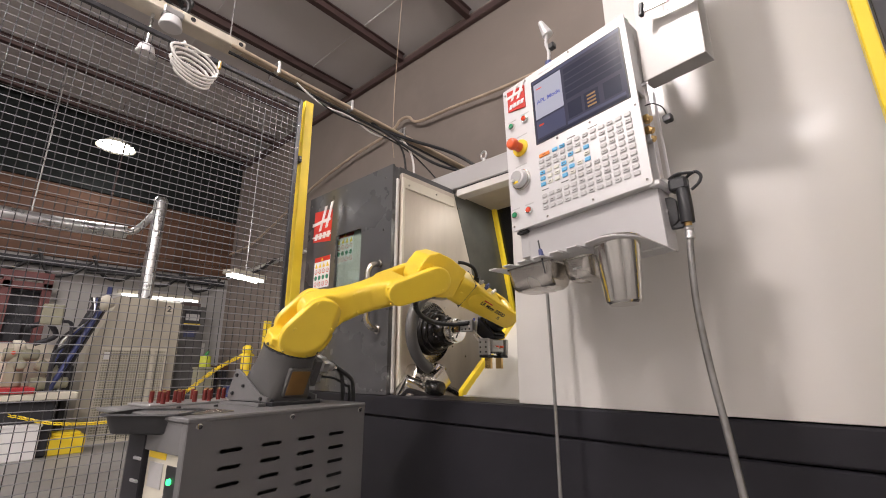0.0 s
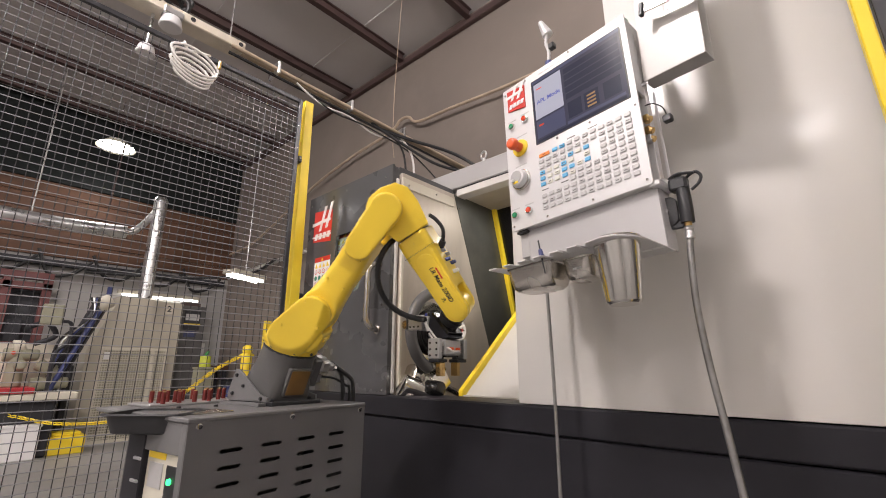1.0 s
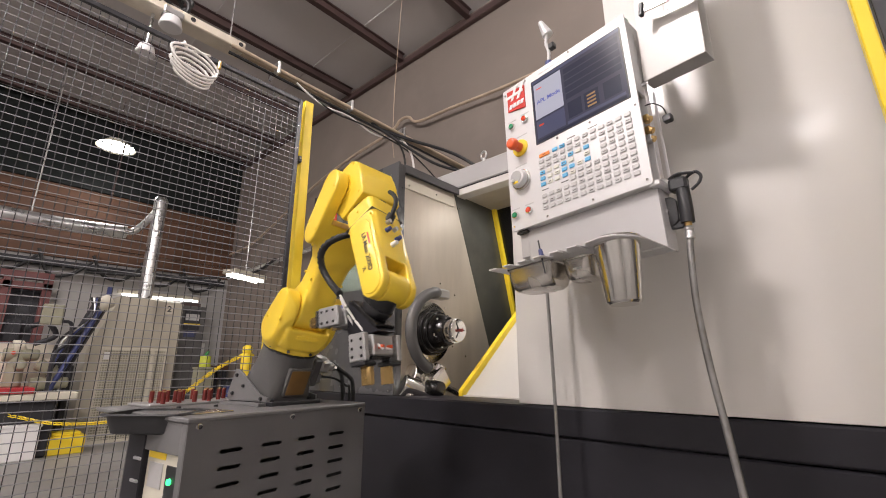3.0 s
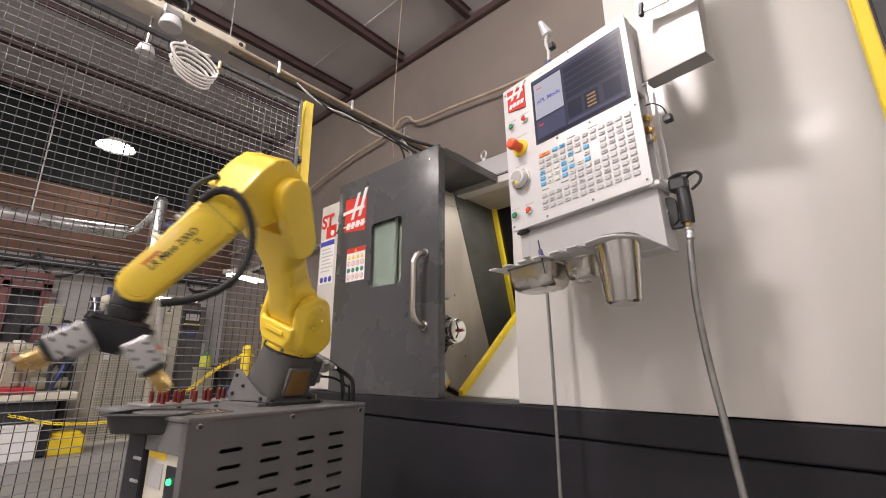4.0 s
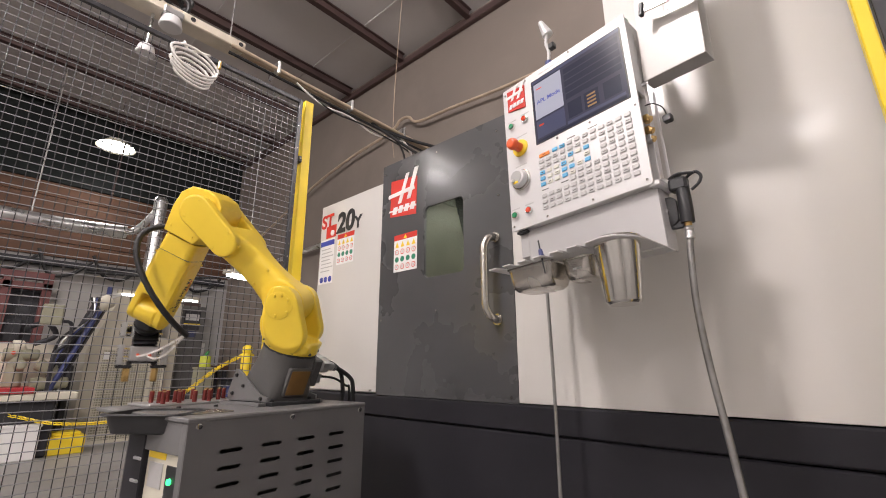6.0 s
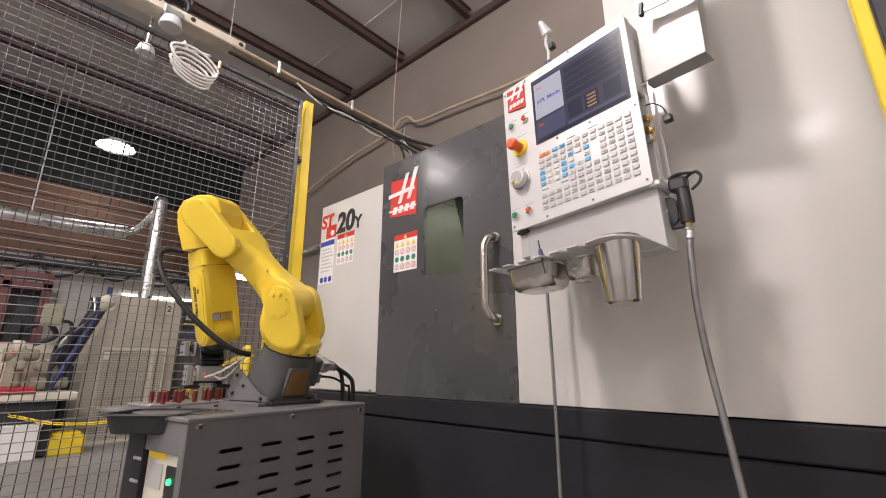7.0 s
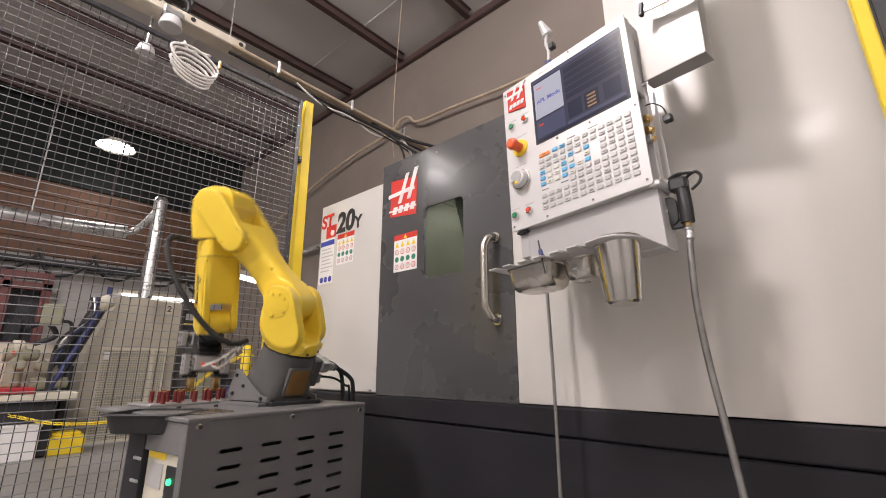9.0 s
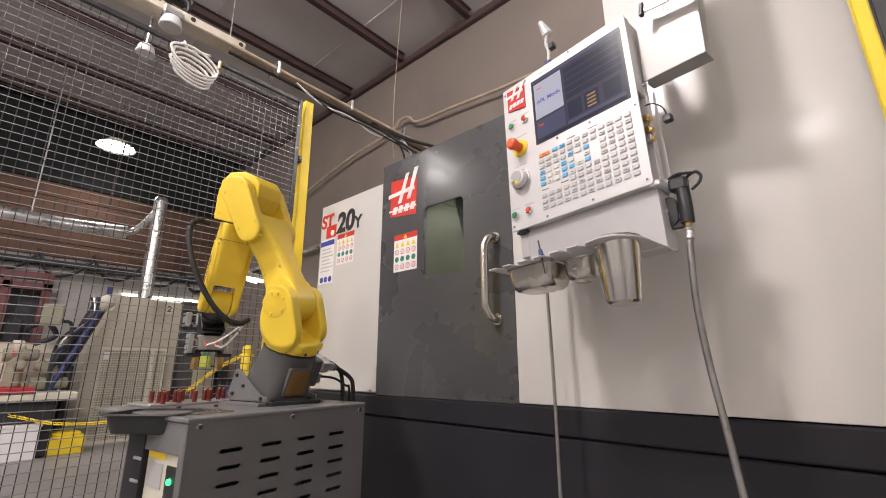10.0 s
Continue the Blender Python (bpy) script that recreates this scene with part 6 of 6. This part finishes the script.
    jug = thing("yellow_jug", "yellow green plastic jug on the drum", "jug", pose(-6.9, 2.55, 0.98))
    part("body", rod((0, 0, 0), (0, 0, 0.16), 0.08, 0.07, 18, 0.012), mat("yellow_green_plastic", (0.55, 0.60, 0.06), 0.4), jug)
    part("spout", rod((0.0, 0.0, 0.16), (0.0, 0.03, 0.22), 0.025, 0.018, 12), mat("green_plastic", (0.05, 0.3, 0.08), 0.4), jug)
    # bollard with chain
    bol = thing("bollard", "safety yellow bollard with a ball top", "bollard", pose(-4.5, 2.05, 0))
    part("post", rod((0, 0, 0), (0, 0, 1.12), 0.05, 0.05, 24, 0.004), SAFETY, bol)
    part("ball", rod((0, 0, 1.115), (0, 0, 1.20), 0.05, 0.042, 24, 0.03), SAFETY, bol)
    part("hook", rod((0, -0.07, 1.10), (0, 0.07, 1.10), 0.012, 0.012, 10), SAFETY, bol)
    tall = thing("yellow_stand", "tall narrow yellow steel stand near the wall", "stand", pose(-5.0, 2.48, 0))
    part("post", box(-0.03, 0.03, -0.035, 0.035, 0, 1.5, 0.004), SAFETY, tall)
    part("foot", box(-0.1, 0.1, -0.1, 0.1, 0, 0.012, 0.003), SAFETY, tall)
    clamp = thing("wall_vice", "dark bracket arm on the wall", "bracket", pose(-4.1, 2.36, 1.62))
    part("arm", box(-0.03, 0.03, -0.16, 0.16, 0, 0.05, 0.008), FARDARK, clamp)
    part("column", rod((0, 0.1, -1.62), (0, 0.1, 0.0), 0.03, 0.03, 14), FARDARK, clamp)
    part("head", box(-0.05, 0.05, -0.14, 0.02, 0.05, 0.09, 0.01), FARDARK, clamp)
    chain = thing("safety_chain", "yellow plastic link chain hung between posts", "chain")
    path = smoothpath(CHAIN_PATH, 40)
    link = finish(tube([(0.021 * (1 if abs(a - 180) > 90 else -1) + 0.011 * math.cos(radians(a)), 0.0125 * math.sin(radians(a)), 0) for a in range(0, 361, 30)], 0.0042, 7, 0))
    link.materials.append(SAFETY)
    dist, k = 0.0, 0
    for a, b in zip(path, path[1:]):
        dist += (b - a).length
        if dist >= 0.046:
            dist -= 0.046
            ob = new("link", link)
            ob.parent = chain
            ob.matrix_basis = Matrix.Translation(b) @ (b - a).to_track_quat("X", "Z").to_matrix().to_4x4() @ Matrix.Rotation(radians(45 + 90 * (k % 2)), 4, "X") @ Matrix.Diagonal((1.25, 1.25, 1.25, 1))
            k += 1
    # tube light fixtures
    fix = thing("tube_light", "fluorescent batten light under the far ceiling, switched on", "lamp", pose(-6.3, 2.72, 2.20, 0, 0, 22))
    part("housing", box(-0.12, 0.12, -0.30, 0.30, 0.03, 0.09, 0.006), CREAM, fix)
    for x in (-0.05, 0.05):
        part("tube", rod((x, -0.29, 0.012), (x, 0.29, 0.012), 0.022, 0.022, 12), TUBEGLOW, fix, "glowing fluorescent tube")
    part("hanger", rod((0, 0, 0.09), (0, 0, ROOF_Z - 2.2 + 0.17), 0.006, 0.006, 6), GALV, fix)
    far = thing("tube_light", "long fluorescent light on the far wall, switched on", "lamp", pose(FAR_X + 0.06, 1.7, 2.06))
    part("housing", box(-0.06, 0.02, -0.05, 1.15, 0.03, 0.08, 0.004), CREAM, far)
    part("tube", rod((0.0, 0.0, 0.012), (0.0, 1.1, 0.012), 0.02, 0.02, 12), TUBEGLOW, far, "glowing fluorescent tube")
    # old milling machine with olive castings, belt guard and arms
    mill = thing("milling_machine", "old beige and olive milling machine with red tray", "milling machine", pose(-7.15, 0.45, 0))
    part("table", box(-0.4, 0.3, -0.9, 0.72, 0.62, 0.70, 0.01), CREAM, mill)
    part("pedestal", box(-0.35, 0.2, -0.7, 0.55, 0, 0.62, 0.02), FARDARK, mill)
    part("red_tray", box(-0.3, 0.32, -0.7, 0.32, 0.70, 0.76, 0.006), mat("red_tray_paint", (0.45, 0.03, 0.04), 0.4), mill, "red drip tray")
    part("back_board", box(-0.42, -0.40, -0.9, 0.5, 0.70, 1.26, 0.004), CREAM, mill)
    for (p, q, r) in (((-0.1, 0.15, 0.76), (-0.1, 0.15, 1.18), 0.09), ((-0.1, 0.02, 1.12), (-0.1, 0.34, 1.12), 0.08), ((-0.1, 0.34, 1.02), (-0.1, 0.55, 0.9), 0.07), ((-0.1, 0.3, 0.78), (-0.1, 0.66, 0.80), 0.08), ((0.0, 0.18, 1.0), (0.14, 0.18, 1.0), 0.06), ((-0.1, 0.5, 0.72), (-0.1, 0.5, 1.0), 0.05)):
        part("casting", rod(p, q, r, r * 0.8, 18, 0.02), OLIVE, mill, "olive grey machine casting")
    part("cap", rod((-0.1, 0.1, 1.2), (-0.1, 0.2, 1.23), 0.09, 0.06, 18, 0.02), CREAM, mill)
    part("lamp_dot", rod((-0.0, 0.1, 1.14), (0.02, 0.1, 1.14), 0.02, 0.02, 10), REDLAMP, mill)
    conv = thing("inclined_conveyor", "dark inclined conveyor with hoses and blue fittings", "conveyor", pose(-7.3, 1.0, 0))
    part("trough", rod((0, -0.12, 0.55), (0, 0.32, 1.85), 0.09, 0.09, 8), FARDARK, conv)
    part("side_rail", rod((0.1, -0.1, 0.6), (0.1, 0.28, 1.7), 0.03, 0.03, 8), BLUEFAR, conv, "blue rail")
    part("support", rod((0, 0.1, 0.0), (0, 0.1, 1.0), 0.05, 0.05, 10), FARDARK, conv)
    part("guard_arm", tube([(0.05, -0.35, 1.45), (0.05, -0.2, 1.5), (0.05, -0.1, 1.35), (0.05, -0.28, 1.25)], 0.03, 10, 5), FARDARK, conv)
    part("motor", rod((0.02, 0.25, 1.75), (0.02, 0.4, 1.85), 0.1, 0.09, 16, 0.02), CREAM, conv)
    for k in range(4):
        part("hose", tube([(0.12, 0.25 - 0.03 * k, 1.85), (0.15, 0.2, 1.6), (0.16, 0.05 - 0.04 * k, 1.3), (0.12, -0.1, 0.9)], 0.014, 8, 5), (RUBBER, BLUEFAR, GALV, RUBBER)[k], conv)
    part("bracket", box(0.0, 0.03, 0.33, 0.39, 1.85, 2.02, 0.004), BLUEFAR, conv)
    mon = thing("machine_monitor", "beige boxed monitor on a dark arm", "monitor", pose(-7.0, 0.70, 1.47))
    part("case", box(-0.1, 0.0, 0.0, 0.2, 0, 0.24, 0.01), OLIVE, mon)
    part("arm", tube([(-0.05, 0.2, 0.05), (-0.05, 0.3, 0.02), (-0.05, 0.3, -0.2), (-0.05, 0.2, -0.35), (-0.05, 0.2, -0.76)], 0.02, 8, 5), FARDARK, mon)
    # dark rack with red frame
    rack = thing("storage_rack", "dark storage rack with a dull red steel frame", "rack", pose(-8.1, -1.2, 0))
    for y in (0.0, 1.55, 1.95):
        part("upright", box(0, 0.1, y, y + 0.1, 0, 2.15, 0.004), REDFAR, rack)
    for z in (1.2, 1.98, 2.12):
        part("beam", box(0, 0.1, 0, 2.05, z, z + 0.1, 0.004), REDFAR, rack)
    rnd = random.Random(11)
    for i in range(14):
        y, z = rnd.uniform(0.1, 1.6), rnd.choice((1.3, 0.4))
        w, h = rnd.uniform(0.12, 0.3), rnd.uniform(0.2, 0.5)
        part("stored_box", box(-0.2, -0.02, y, y + w, z, z + h, 0.006), rnd.choice((FARDARK, FARDARK, CARDBOARD, ROBOGREY, OLIVE)), rack)
    part("back_sheet", box(-0.24, -0.22, 0, 2.0, 0, 2.1), FARDARK, rack)
    crate = thing("white_crate", "white plastic pallet box on the floor", "crate", pose(-6.85, 0.1, 0))
    part("body", box(-0.35, 0, -0.6, 0.80, 0.0, 0.36, 0.01), PRINTWHITE, crate)
    part("rim", box(-0.36, 0.01, -0.61, 0.81, 0.34, 0.37, 0.005), PRINTWHITE, crate)
    step = thing("yellow_step", "safety yellow floor ramp block", "floor block", pose(-7.0, 1.0, 0))
    part("top", box(-0.3, 0, 0, 0.35, 0.0, 0.2, 0.008), SAFETY, step)
    part("ridge", box(-0.28, -0.02, 0.03, 0.3, 0.2, 0.24, 0.008), SAFETY, step)
    # cable trunking and cables below the boarding
    tr = thing("cable_trunking", "dark cable trunking and cables along the far wall", "trunking")
    part("trunk", box(FAR_X, FAR_X + 0.12, -6, 3.2, 2.38, 2.46, 0.004), FARDARK, tr)
    for k in range(6):
        y0 = -0.6 + 0.62 * k
        part("cable", tube([(FAR_X + 0.1, y0, 2.6), (FAR_X + 0.12, y0 + 0.15, 2.32 - 0.03 * (k % 3)), (FAR_X + 0.12, y0 + 0.4, 2.28), (FAR_X + 0.1, y0 + 0.62, 2.5)], 0.022, 8, 6), RUBBER, tr)
    part("cable", tube([(-6.2, 3.1, 2.55), (-6.6, 2.9, 2.35), (-7.4, 2.3, 2.30), (-8.2, 1.2, 2.33)], 0.02, 8, 6), RUBBER, tr)
    part("pipe", rod((-8.1, 3.2, 2.52), (-4.0, 3.2, 2.62), 0.03, 0.03, 10), GALV, tr)
    part("drop_rod", rod((-7.0, 1.16, 4.0), (-7.0, 1.12, 2.9), 0.009, 0.009, 8), PURLIN, tr)


CHAIN_PATH = [(-4.5, 2.05, 1.12), (-4.8, 1.90, 0.97), (-5.3, 1.84, 0.76), (-5.9, 1.70, 0.48), (-6.4, 1.36, 0.38), (-6.7, 1.0, 0.375), (-6.9, 0.73, 0.44), (-7.0, 0.545, 0.518), (-7.2, 0.2, 0.8)]
build_far()


motions()
